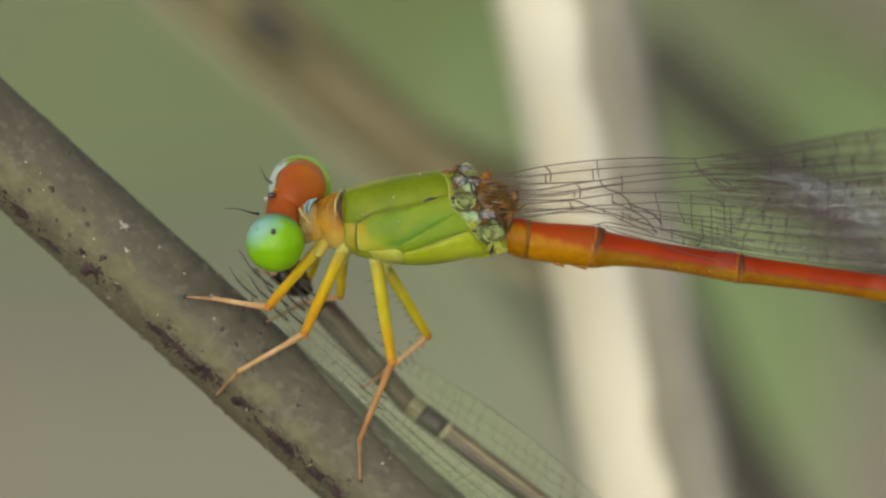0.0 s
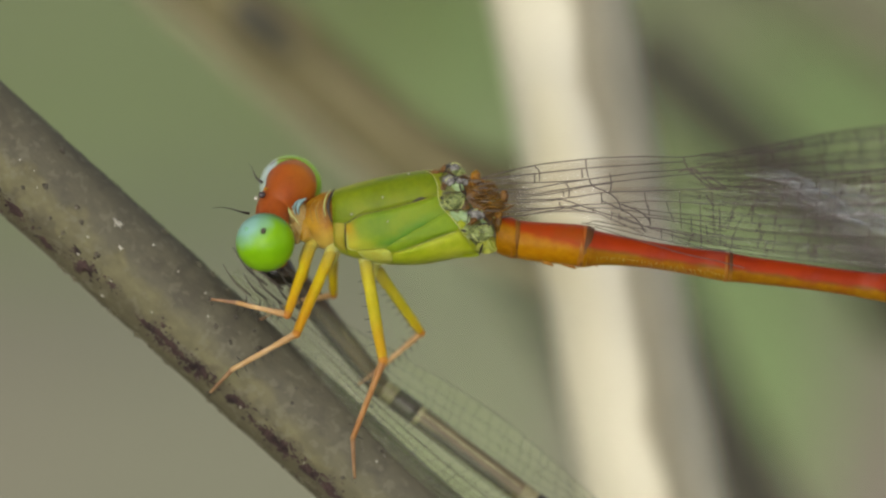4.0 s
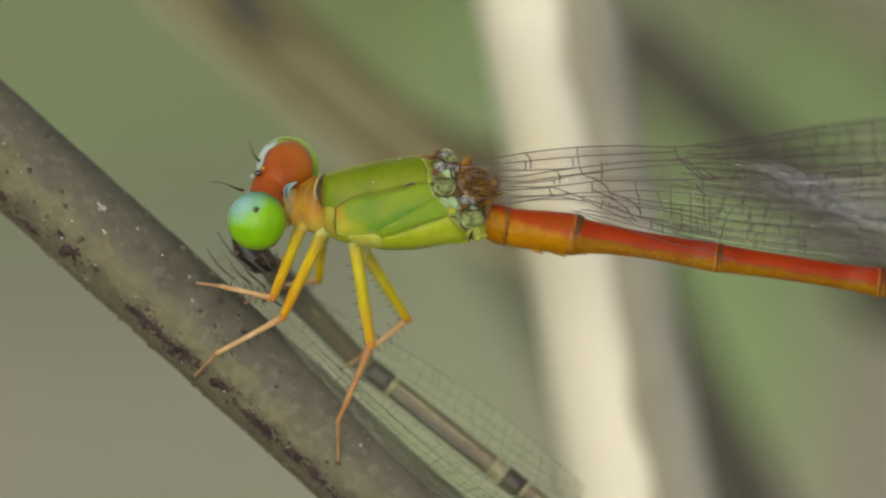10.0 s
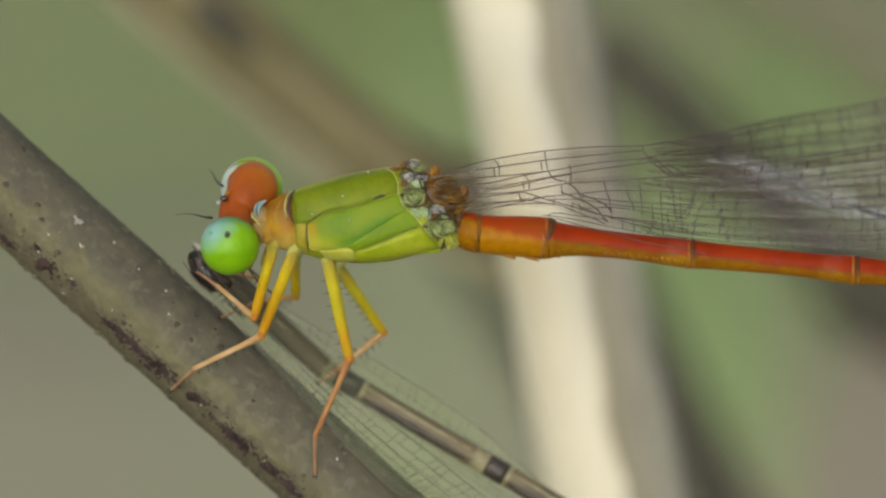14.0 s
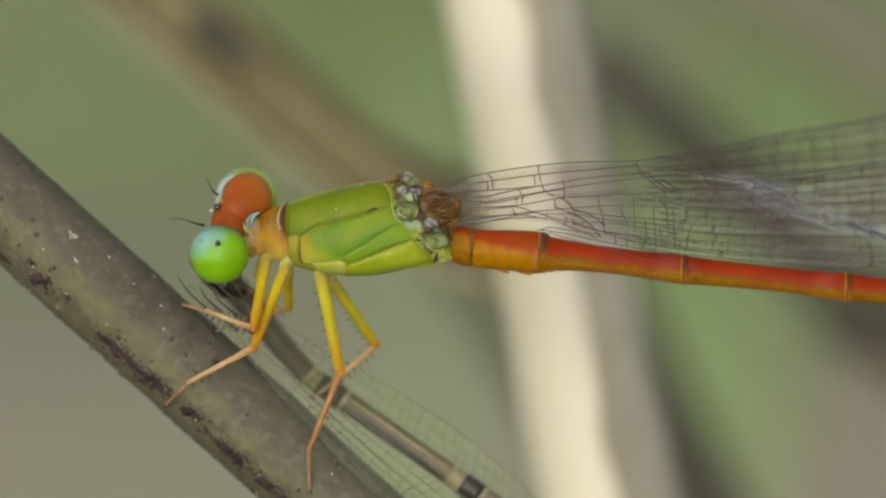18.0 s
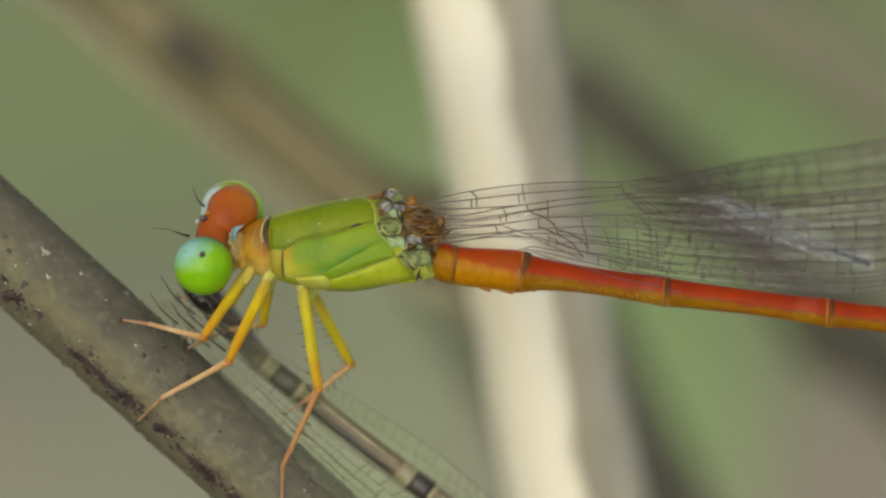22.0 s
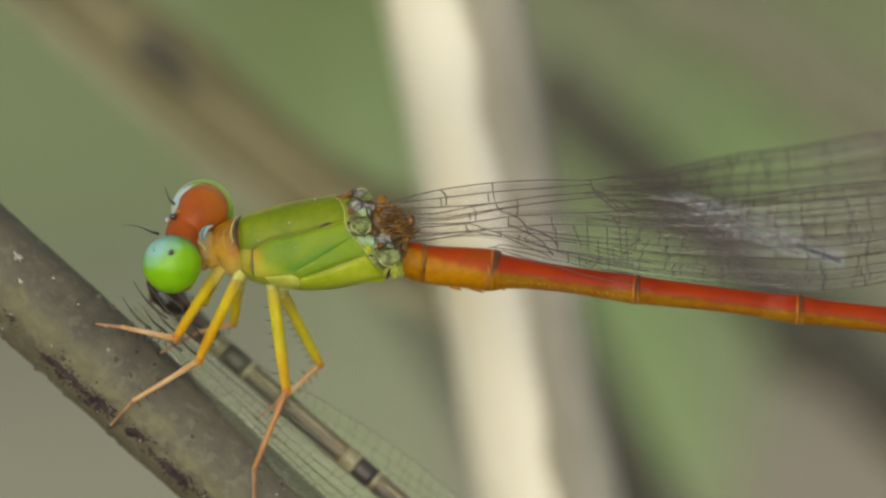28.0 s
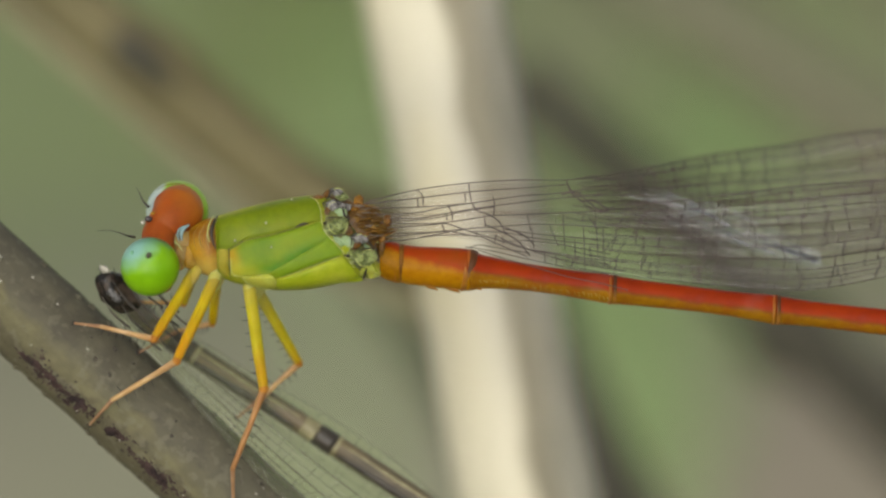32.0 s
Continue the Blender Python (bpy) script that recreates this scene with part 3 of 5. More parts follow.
def plate(name, outline, tree, material, parent, bulge=0.05, lift=0.012, label="", at=HOME, soft=False):
    """A rounded plate of cuticle that lies on a body, with a sunken rim."""
    edge = smooth_line([(x, 0, z) for x, z in outline] + [(outline[0][0], 0, outline[0][1])], 5)[:-1]
    c = sum(edge, Vector()) / len(edge)
    bm = bmesh.new()
    rows = []
    steps = ((1.0, 0.0), (0.97, 0.12), (0.93, 0.28), (0.87, 0.48), (0.78, 0.68), (0.62, 0.88), (0.40, 0.98), (0.15, 1.0)) if soft else ((1.0, 0.0), (0.985, 0.3), (0.96, 0.55), (0.88, 0.8), (0.65, 0.95), (0.35, 1.0), (0.12, 1.0))
    for f, up in steps:
        row = []
        for e in edge:
            p = c + (e - c) * f
            row.append(bm.verts.new((p.x, seen_on(tree, p.x, p.z) - lift - bulge * up, p.z)))
        rows.append(row)
    for a, b in zip(rows, rows[1:]):
        for i in range(len(edge)):
            bm.faces.new((a[i], a[(i + 1) % len(edge)], b[(i + 1) % len(edge)], b[i]))
    bm.faces.new(rows[-1])
    bmesh.ops.recalc_face_normals(bm, faces=bm.faces)
    return part(name, bm, material, parent, label, at)


def seam(name, pts, tree, radius, material, parent, lift=0.02, label="", at=HOME):
    line = [Vector((p.x, seen_on(tree, p.x, p.z) - lift, p.z)) for p in smooth_line([(x, 0, z) for x, z in pts], 6)]
    return part(name, tube(line, radius, 6, step=0), material, parent, label, at)


def sheet(x, y):
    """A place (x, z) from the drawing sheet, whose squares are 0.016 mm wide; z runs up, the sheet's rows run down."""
    return (x - 784) * 0.016, (441 - y) * 0.016


def drawn(*pts):
    return [sheet(x, y) for x, y in pts]


def thorax():
    bm = section_loft([
        ((-3.792, 1.504), (-3.712, -0.176), 0.30, 0.70), ((-3.344, 1.648), (-3.184, -0.40), 0.30, 0.88), ((-2.624, 1.84), (-2.304, -0.58), 0.30, 1.02),
        ((-1.664, 2.016), (-1.264, -0.60), 0.30, 1.05), ((-0.896, 2.08), (-0.304, -0.432), 0.30, 1.0), ((-0.384, 1.904), (0.496, -0.256), 0.30, 0.85),
        ((0.256, 1.056), (0.864, -0.24), 0.30, 0.62)], 48, 3.0)
    tree = BVHTree.FromBMesh(bm)
    body = part("thorax", bm, GREEN_MID, FLY, "lime and grass green thorax with fine dark seams", HOME)
    plate("shoulder_plate", drawn((549, 351), (575, 344), (600, 338), (650, 323), (690, 315), (712, 313), (727, 322), (734, 338), (735, 356), (715, 361), (690, 367), (650, 378), (602, 388),
                                  (586, 396), (572, 403), (547, 402), (545, 380)), tree, GREEN_TOP, body, 0.05, 0.002, soft=True)
    plate("side_plate", drawn((574, 407), (588, 400), (603, 391), (650, 381), (690, 370), (715, 364), (735, 359), (741, 374), (749, 386), (728, 400), (693, 420), (665, 436), (642, 449),
                              (614, 450), (590, 452), (575, 450), (572, 430)), tree, SIDE, body, 0.06, 0.002, soft=True)
    plate("rear_side_plate", drawn((749, 386), (760, 398), (771, 411), (766, 418), (740, 426), (700, 441), (672, 452), (652, 456), (643, 448), (664, 435), (692, 419), (727, 399)),
          tree, REAR_SIDE, body, 0.035, 0.006, soft=True)
    plate("lower_plate", drawn((657, 458), (672, 454), (702, 444), (742, 429), (766, 421), (774, 423), (790, 443), (797, 452), (806, 459), (805, 464), (770, 467), (730, 472), (690, 476),
                               (662, 476), (654, 469)), tree, GREEN_LOW, body, 0.07, 0.004, soft=True)
    plate("front_plate", drawn((548, 404), (570, 406), (570, 430), (571, 451), (563, 451), (553, 440), (547, 424)), tree, FRONT_SKIN, body, 0.04, 0.004, soft=True)
    plate("belly_plate", drawn((591, 453), (615, 452), (640, 450), (653, 457), (654, 473), (640, 477), (621, 474), (604, 466)), tree, YELLOW_PALE, body, 0.09, 0.004, soft=True)
    plate("hinge_bed", drawn((737, 324), (743, 345), (743, 358), (750, 374), (764, 390), (778, 407), (787, 421), (797, 438), (806, 447), (822, 436), (826, 412), (808, 388), (788, 364), (776, 336), (760, 318)), tree, HINGE_BED, body, 0.02, 0.018)
    plate("rear_plate", drawn((802, 454), (806, 436), (820, 428), (837, 432), (840, 452), (822, 460)), tree, YELLOW_PALE, body, 0.03, 0.01)
    # sutures: a hair-thin dark line with a broad dark comma before the hinge, pale rims beside the hinge
    seam("shoulder_seam", drawn((572, 405), (586, 398), (602, 389.5), (650, 379.5), (690, 368), (712, 361.5)), tree, [0.009, 0.010, 0.007, 0.006, 0.007, 0.010], DARK, body, 0.014)
    seam("dark_streak", drawn((690, 368.5), (698, 364), (706, 361.5), (714, 361)), tree, [0.008, 0.034, 0.040, 0.010], DARK, body, 0.034)
    part("front_seam", tube([(-3.712, 0, 1.536), (-3.818, -0.4, 1.326), (-3.88, -0.5, 1.07), (-3.848, -0.52, 0.814), (-3.768, -0.5, 0.607)], [0.015, 0.045, 0.048, 0.030, 0.015], 8), DARK, body, at=HOME)
    part("pale_rim", tube([(-3.824, 0, 1.536), (-3.93, -0.4, 1.326), (-3.992, -0.5, 1.07), (-3.944, -0.52, 0.782)], [0.012, 0.022, 0.022, 0.012], 8), PALE_RIM, body, at=HOME)
    seam("pale_rim", drawn((551, 350), (547, 362), (545, 380), (547, 400)), tree, [0.010, 0.013, 0.013, 0.008], PALE_RIM, body, 0.06)
    seam("front_seam", drawn((572, 404), (572, 425), (573, 450), (575, 457)), tree, [0.012, 0.015, 0.013, 0.008], DARK, body, 0.020)
    seam("pale_rim", drawn((575, 420), (575, 436), (578, 449), (590, 453)), tree, [0.006, 0.012, 0.012, 0.008], PALE_RIM, body, 0.026)
    seam("rear_seam", drawn((716, 314), (727, 320), (735, 338), (736, 356), (741, 374), (749, 385), (760, 396), (772, 411), (783, 427), (793, 441)), tree,
         [0.007, 0.010, 0.011, 0.012, 0.012, 0.012, 0.011, 0.011, 0.010, 0.006], PALE_RIM, body, 0.045)
    for a, b, w in (((739, 360), (747, 362), 0.055), ((744, 366), (750, 372), 0.03), ((775, 418), (790, 420), 0.04), ((786, 416), (800, 410), 0.022), ((815, 441), (808, 462), 0.045)):
        seam("dark_streak", drawn(a, ((a[0] + b[0]) / 2, (a[1] + b[1]) / 2), b), tree, [0.012, w, 0.012], DARK, body, 0.05)
    # dark olive line drawn for the shade in the groove above the lower plate
    seam("crease_shade", drawn((690, 447), (712, 439), (742, 427), (768, 419)), tree, [0.004, 0.010, 0.018, 0.010], CREASE_SHADE, body, 0.012)
    seam("pale_rim", drawn((660, 456.5), (702, 443.5), (742, 428.5), (766, 421)), tree, [0.003, 0.005, 0.006, 0.004], PALE_RIM, body, 0.02)
    seam("pale_rim", drawn((596, 456), (606, 467), (624, 476), (644, 477)), tree, [0.006, 0.012, 0.012, 0.008], PALE_RIM, body, 0.10)
    # breathing-hole specks
    for q in ((684, 318), (638, 359), (583, 389), (647, 402)):
        x, z = sheet(*q)
        part("speck", blob((x, seen_on(tree, x, z) - 0.075, z), (0.03, 0.02, 0.03), 1, 0.2, 2), SPECK, body, at=HOME)
    return body, tree


THORAX, THORAX_TREE = thorax()


def wing_roots():
    """The knobbly hinge plates between thorax and wings: cushions of grey and sage skin with dark cracks, then amber roots."""
    rng = random.Random(3)

    def near(x, z, up):
        return min(seen_on(THORAX_TREE, x, z, -0.2), 0.25) - up
    part("hinge_base", tube([(-0.66, 0.25, 1.98), (-0.144, 0.10, 1.68), (0.256, -0.05, 1.263), (0.608, -0.1, 0.82), (0.66, -0.1, 0.256)], [0.14, 0.28, 0.36, 0.32, 0.20], 28, rough=0.5), HINGE_DARK, THORAX, at=HOME)
    # cushions: place, half sizes in sheet squares, tilt, skin
    for x, y, a, b, tilt, m, up in ((729, 317, 13, 6, -12, BROWN_LUMP, 0.02), (746, 310, 9, 5, -55, BROWN_LUMP, 0.02), (763, 306, 13, 6, 10, GREY_LUMP, 0.10), (771, 313, 11, 9, 25, LIME_LUMP, 0.06),
                                    (755, 331, 12, 10, -20, GREY_LUMP, 0.16), (768, 342, 14, 8, 15, MINT, 0.14), (745, 343, 6, 9, 15, BROWN_LUMP, 0.05), (781, 334, 8, 8, 0, GREY_LUMP, 0.06),
                                    (760, 369, 20, 12, -12, LIME_LUMP, 0.16), (774, 361, 9, 9, 30, LIME_LUMP, 0.19), (767, 393, 17, 8, 28, MINT, 0.06), (777, 405, 9, 8, 40, GREEN_LOW, 0.06),
                                    (800, 390, 16, 9, 12, GREY_LUMP, 0.20), (815, 397, 11, 9, 35, MINT, 0.20), (795, 403, 12, 5, -30, BROWN_LUMP, 0.12), (829, 393, 8, 9, 10, LIME_LUMP, 0.14),
                                    (810, 424, 22, 13, -10, LIME_LUMP, 0.20), (822, 416, 11, 10, 20, LIME_LUMP, 0.24), (799, 417, 9, 8, 0, LIME_LUMP, 0.17), (841, 405, 6, 16, 8, HINGE_DARK, 0.08),
                                    (823, 452, 8, 7, 10, YELLOW_PALE, 0.05), (780, 394, 14, 9, 30, MINT, 0.12), (787, 415, 8, 8, 40, LIME_LUMP, 0.10), (764, 331, 13, 9, 15, GREY_LUMP, 0.17), (781, 372, 12, 9, 60, HINGE_DARK, 0.10)):
        cx, cz = sheet(x, y)
        part("hinge_plate", blob((cx, near(cx, cz, up) + 0.1, cz), (a * 0.016, 0.10, b * 0.016), x * 0.37, 0.45, 4, 2.3, (0, tilt, 0)), m, THORAX, at=HOME)
    # cracks and pale rims round the cushions
    for m, w, pts in ((DARK, 0.022, ((752, 300), (750, 312), (742, 322))), (DARK, 0.020, ((757, 319), (770, 323), (781, 322))), (DARK, 0.026, ((774, 330), (776, 345), (784, 357))),
                      (DARK, 0.020, ((745, 352), (758, 351), (772, 352))), (DARK, 0.026, ((782, 343), (784, 354), (778, 360))), (DARK, 0.018, ((745, 378), (757, 383), (772, 382), (783, 376))),
                      (DARK, 0.020, ((786, 383), (789, 394), (787, 404))), (DARK, 0.026, ((820, 384), (818, 394), (826, 404), (824, 412))), (DARK, 0.020, ((800, 408), (812, 407), (826, 406))),
                      (DARK, 0.020, ((832, 396), (830, 405), (836, 412))), (DARK, 0.016, ((791, 424), (797, 436), (808, 441))), (PALE_RIM, 0.014, ((746, 360), (750, 372), (762, 381))),
                      (PALE_RIM, 0.016, ((782, 360), (780, 372), (773, 380))), (PALE_RIM, 0.014, ((757, 302), (766, 299), (777, 303))), (PALE_RIM, 0.016, ((796, 383), (806, 381), (816, 386))),
                      (PALE_RIM, 0.014, ((795, 424), (804, 436), (816, 438))), (PALE_RIM, 0.014, ((808, 413), (818, 408), (830, 413))), (PALE_RIM, 0.012, ((748, 334), (752, 326), (762, 323)))):
        line = []
        for x, y in pts:
            cx, cz = sheet(x, y)
            line.append((cx, near(cx, cz, 0.34), cz))
        part("hinge_crease" if m is DARK else "hinge_rim", tube(line, [w * 0.4, w, w, w * 0.4], 6), m, THORAX, at=HOME)
    for k in range(9):
        a = Vector((0.096, -0.15, 1.775)).lerp(Vector((0.655, -0.3, 0.783)), k / 8)
        b = Vector((0.864, 0.1, 1.70)).lerp(Vector((1.248, 0, 0.848)), k / 8)
        part("wing_root", tube([a, a.lerp(b, 0.5) + Vector((0, -0.06, rng.uniform(-0.05, 0.08))), b], [0.10, 0.08, 0.02], 10, rough=0.5), BROWN_LUMP, THORAX, at=HOME)
    # amber strands and small knots at the wing bases
    for k in range(64):
        f, g = rng.random(), rng.random()
        a, b = Vector((0.02, -0.2, 1.82)).lerp(Vector((0.60, -0.42, 0.85)), f), Vector((0.62, 0.0, 1.74)).lerp(Vector((1.25, -0.15, 0.95)), f)
        c = a.lerp(b, g) + Vector((0, -0.18 * math.sin(math.pi * g) - 0.06, 0))
        d = (b - a).normalized() * rng.uniform(0.10, 0.26) + Vector((0, rng.uniform(-0.04, 0.04), rng.uniform(-0.07, 0.07)))
        w = rng.uniform(0.016, 0.048)
        part("root_strand", tube([c - d, c + Vector((0, -0.03, rng.uniform(-0.05, 0.05))), c + d], [w * 0.5, w, w * 0.5], 8, rough=0.3),
             rng.choice((BROWN_LUMP, HINGE_DARK, HINGE_DARK, ROOT_SKIN, MAUVE_SKIN)), THORAX, at=HOME)
    for x, y, a, b in ((803, 322, 8, 9), (797, 337, 6, 6), (826, 380, 9, 8), (846, 375, 7, 8), (853, 357, 6, 10), (842, 390, 7, 7), (815, 345, 6, 6)):
        cx, cz = sheet(x, y)
        part("root_knot", blob((cx, -0.22, cz), (a * 0.018, 0.12, b * 0.018), x * 0.21, 0.45, 3, 1.8), ROOT_SKIN, THORAX, "orange amber knot at the wing base", at=HOME)


wing_roots()


def front_end():
    stations = [((-4.64, 1.02), (-4.56, 0.16), 0.22, 0.34), ((-4.45, 1.22), (-4.38, 0.02), 0.23, 0.46), ((-4.224, 1.36), (-4.16, -0.112), 0.25, 0.60), ((-3.984, 1.472), (-3.904, -0.176), 0.27, 0.70),
                ((-3.712, 1.488), (-3.648, -0.144), 0.3, 0.68)]
    bm = section_loft(stations, 32)
    tree = BVHTree.FromBMesh(bm)
    collar = part("collar", bm, COLLAR, FLY, "orange brown collar with pale ridges", HOME)
    for x, m, w in ((511, FOLDSKIN, 0.012), (521, FOLDSKIN, 0.020), (526, RING, 0.010), (534, FOLDSKIN, 0.014)):
        seam("ridge", drawn((x + 8, 362), (x - 1, 378), (x, 392), (x + 4, 404)), tree, [w * 0.4, w, w, w * 0.4], m, collar, 0.008)
    part("neck", tube([(-5.029, 0.25, 0.94), (-4.75, 0.22, 0.80), (-4.45, 0.24, 0.62)], [0.40, 0.40, 0.44], 24, rough=0.15), FOLDSKIN, FLY, "beige folded neck skin", at=HOME)
    # two mint crescents and pale creases on the neck
    for m, w, y, pts in ((CYAN, 0.050, -0.24, ((503, 361), (494, 366), (488, 376), (489, 389))), (CYAN, 0.030, -0.25, ((494, 362), (485, 368), (481, 378), (484, 390))),
                         (DARK, 0.014, -0.22, ((498, 363), (490, 370), (485, 379), (486, 390))), (PALE_RIM, 0.028, -0.20, ((460, 363), (469, 371), (473, 384), (478, 394))),
                         (SPECK, 0.024, -0.20, ((468, 361), (477, 367), (478, 378))), (PALE_RIM, 0.020, -0.20, ((476, 388), (484, 398), (490, 408))), (RING, 0.022, -0.17, ((463, 371), (470, 384), (473, 398))),
                         (RING, 0.020, -0.18, ((480, 392), (488, 404), (491, 416))), (PALE_RIM, 0.016, -0.20, ((470, 402), (478, 412), (482, 424)))):
        line = [(sheet(px, py)[0], y, sheet(px, py)[1]) for px, py in pts]
        part("neck_plate" if m is CYAN else "neck_fold", tube(line, [w * 0.4, w, w, w * 0.4], 10, rough=0.2), m, FLY, "mint blue neck plate" if m is CYAN else "", HOME)
    part("cheek", blob((-4.78, 0.02, 0.42), (0.26, 0.25, 0.40), 8, 0.25, 4, 1.6, (0, 12, 0)), FOLDSKIN, FLY, at=HOME)
    part("cheek", blob((-4.50, -0.04, 0.38), (0.28, 0.20, 0.36), 4, 0.25, 4, 1.5), COLLAR, FLY, at=HOME)


front_end()

NECK = Vector((-4.468, 0.25, 0.657))


def head():
    bm = tube([(-4.87, 1.2, 1.93), (-4.90, 0.9, 1.79), (-4.955, 0.55, 1.62), (-5.16, 0.25, 1.361), (-5.425, 0.05, 1.072), (-5.485, -0.15, 0.784), (-5.495, -0.4, 0.463)],
              [0.45, 0.67, 0.745, 0.62, 0.48, 0.47, 0.48], 40)
    hd = part("head", bm, HEADRED, FLY, "rust red head with green eyes", NECK)
    near = part("eye", blob((-5.679, -0.75, 0.064), (0.83, 0.80, 0.83), sub=5), EYE, hd, "lime green compound eye with a painted pale blue sky reflection above", (-5.679, -0.75, 0.064))
    part("false_pupil", blob((-5.71, -1.5, 0.366), (0.075, 0.05, 0.11), 1, 0.1, 3, 1, (15, 10, 0)), DARK, near, at=(-5.679, -0.75, 0.064))
    for dx, dy, dz in ((-0.50, -0.53, 0.38),):
        part("false_pupil", blob((-5.679 + dx, -0.75 + dy, 0.064 + dz), (0.06, 0.05, 0.07), 2, 0.1, 3), TEAL, near, "faint dusky secondary spot", at=(-5.679, -0.75, 0.064))
    part("eye", blob((-4.97, 1.15, 1.655), (0.885, 0.80, 0.87), sub=5), EYE_FAR, hd, "green compound eye with a whitish front rim", (-4.951, 1.15, 1.72))
    part("ocellus", blob((-5.753, -0.32, 1.406), (0.11, 0.10, 0.09), 1, 0.1, 3), OCELLUS, hd, at=NECK)
    part("ocellus", blob((-5.915, -0.2, 1.311), (0.07, 0.07, 0.07), 1, 0.1, 3), SPECK, hd, at=NECK)
    part("ocellus", blob((-5.63, -0.1, 1.567), (0.08, 0.07, 0.05), 1, 0.1, 3), ORANGE, hd, at=NECK)
    part("antenna", tube([(-6.137, -0.3, 0.895), (-6.325, -0.45, 0.926), (-6.611, -0.5, 1.022), (-6.897, -0.55, 1.07), (-7.199, -0.6, 1.053)], [0.045, 0.03, 0.014, 0.010, 0.004], 8), BRISTLE, hd, at=NECK)
    part("antenna", tube([(-5.758, 0.6, 1.748), (-5.934, 0.6, 1.909), (-6.03, 0.6, 2.133), (-6.143, 0.6, 2.326)], [0.045, 0.026, 0.012, 0.004], 8), BRISTLE, hd, at=NECK)
    part("face", blob((-5.538, 0.1, 0.848), (0.36, 0.55, 0.45), 5, 0.1, 4), ORANGE, hd, "orange brown face", NECK)
    arc = lambda c, r, y, a0, a1: [Vector(c) + Vector((r * math.cos(radians(a0 + (a1 - a0) * i / 10)), y, r * math.sin(radians(a0 + (a1 - a0) * i / 10)))) for i in range(11)]
    part("eye_rim", tube(arc((-5.036, 0.6, 1.636), 0.80, 0.02, -40, 130), [0.01, 0.022, 0.018, 0.01], 6), RING, hd, at=NECK)
    part("eye_rim", tube(arc((-5.679, -0.75, 0.064), 0.80, 0.25, 25, 120), [0.01, 0.03, 0.03, 0.01], 6), DARK, hd, at=NECK)
    part("jaw", blob((-5.504, 0, -0.464), (0.40, 0.4, 0.28), 6, 0.25, 3, 1.5), ORANGE, hd, "amber jaws", NECK)
    return hd


HEAD = head()


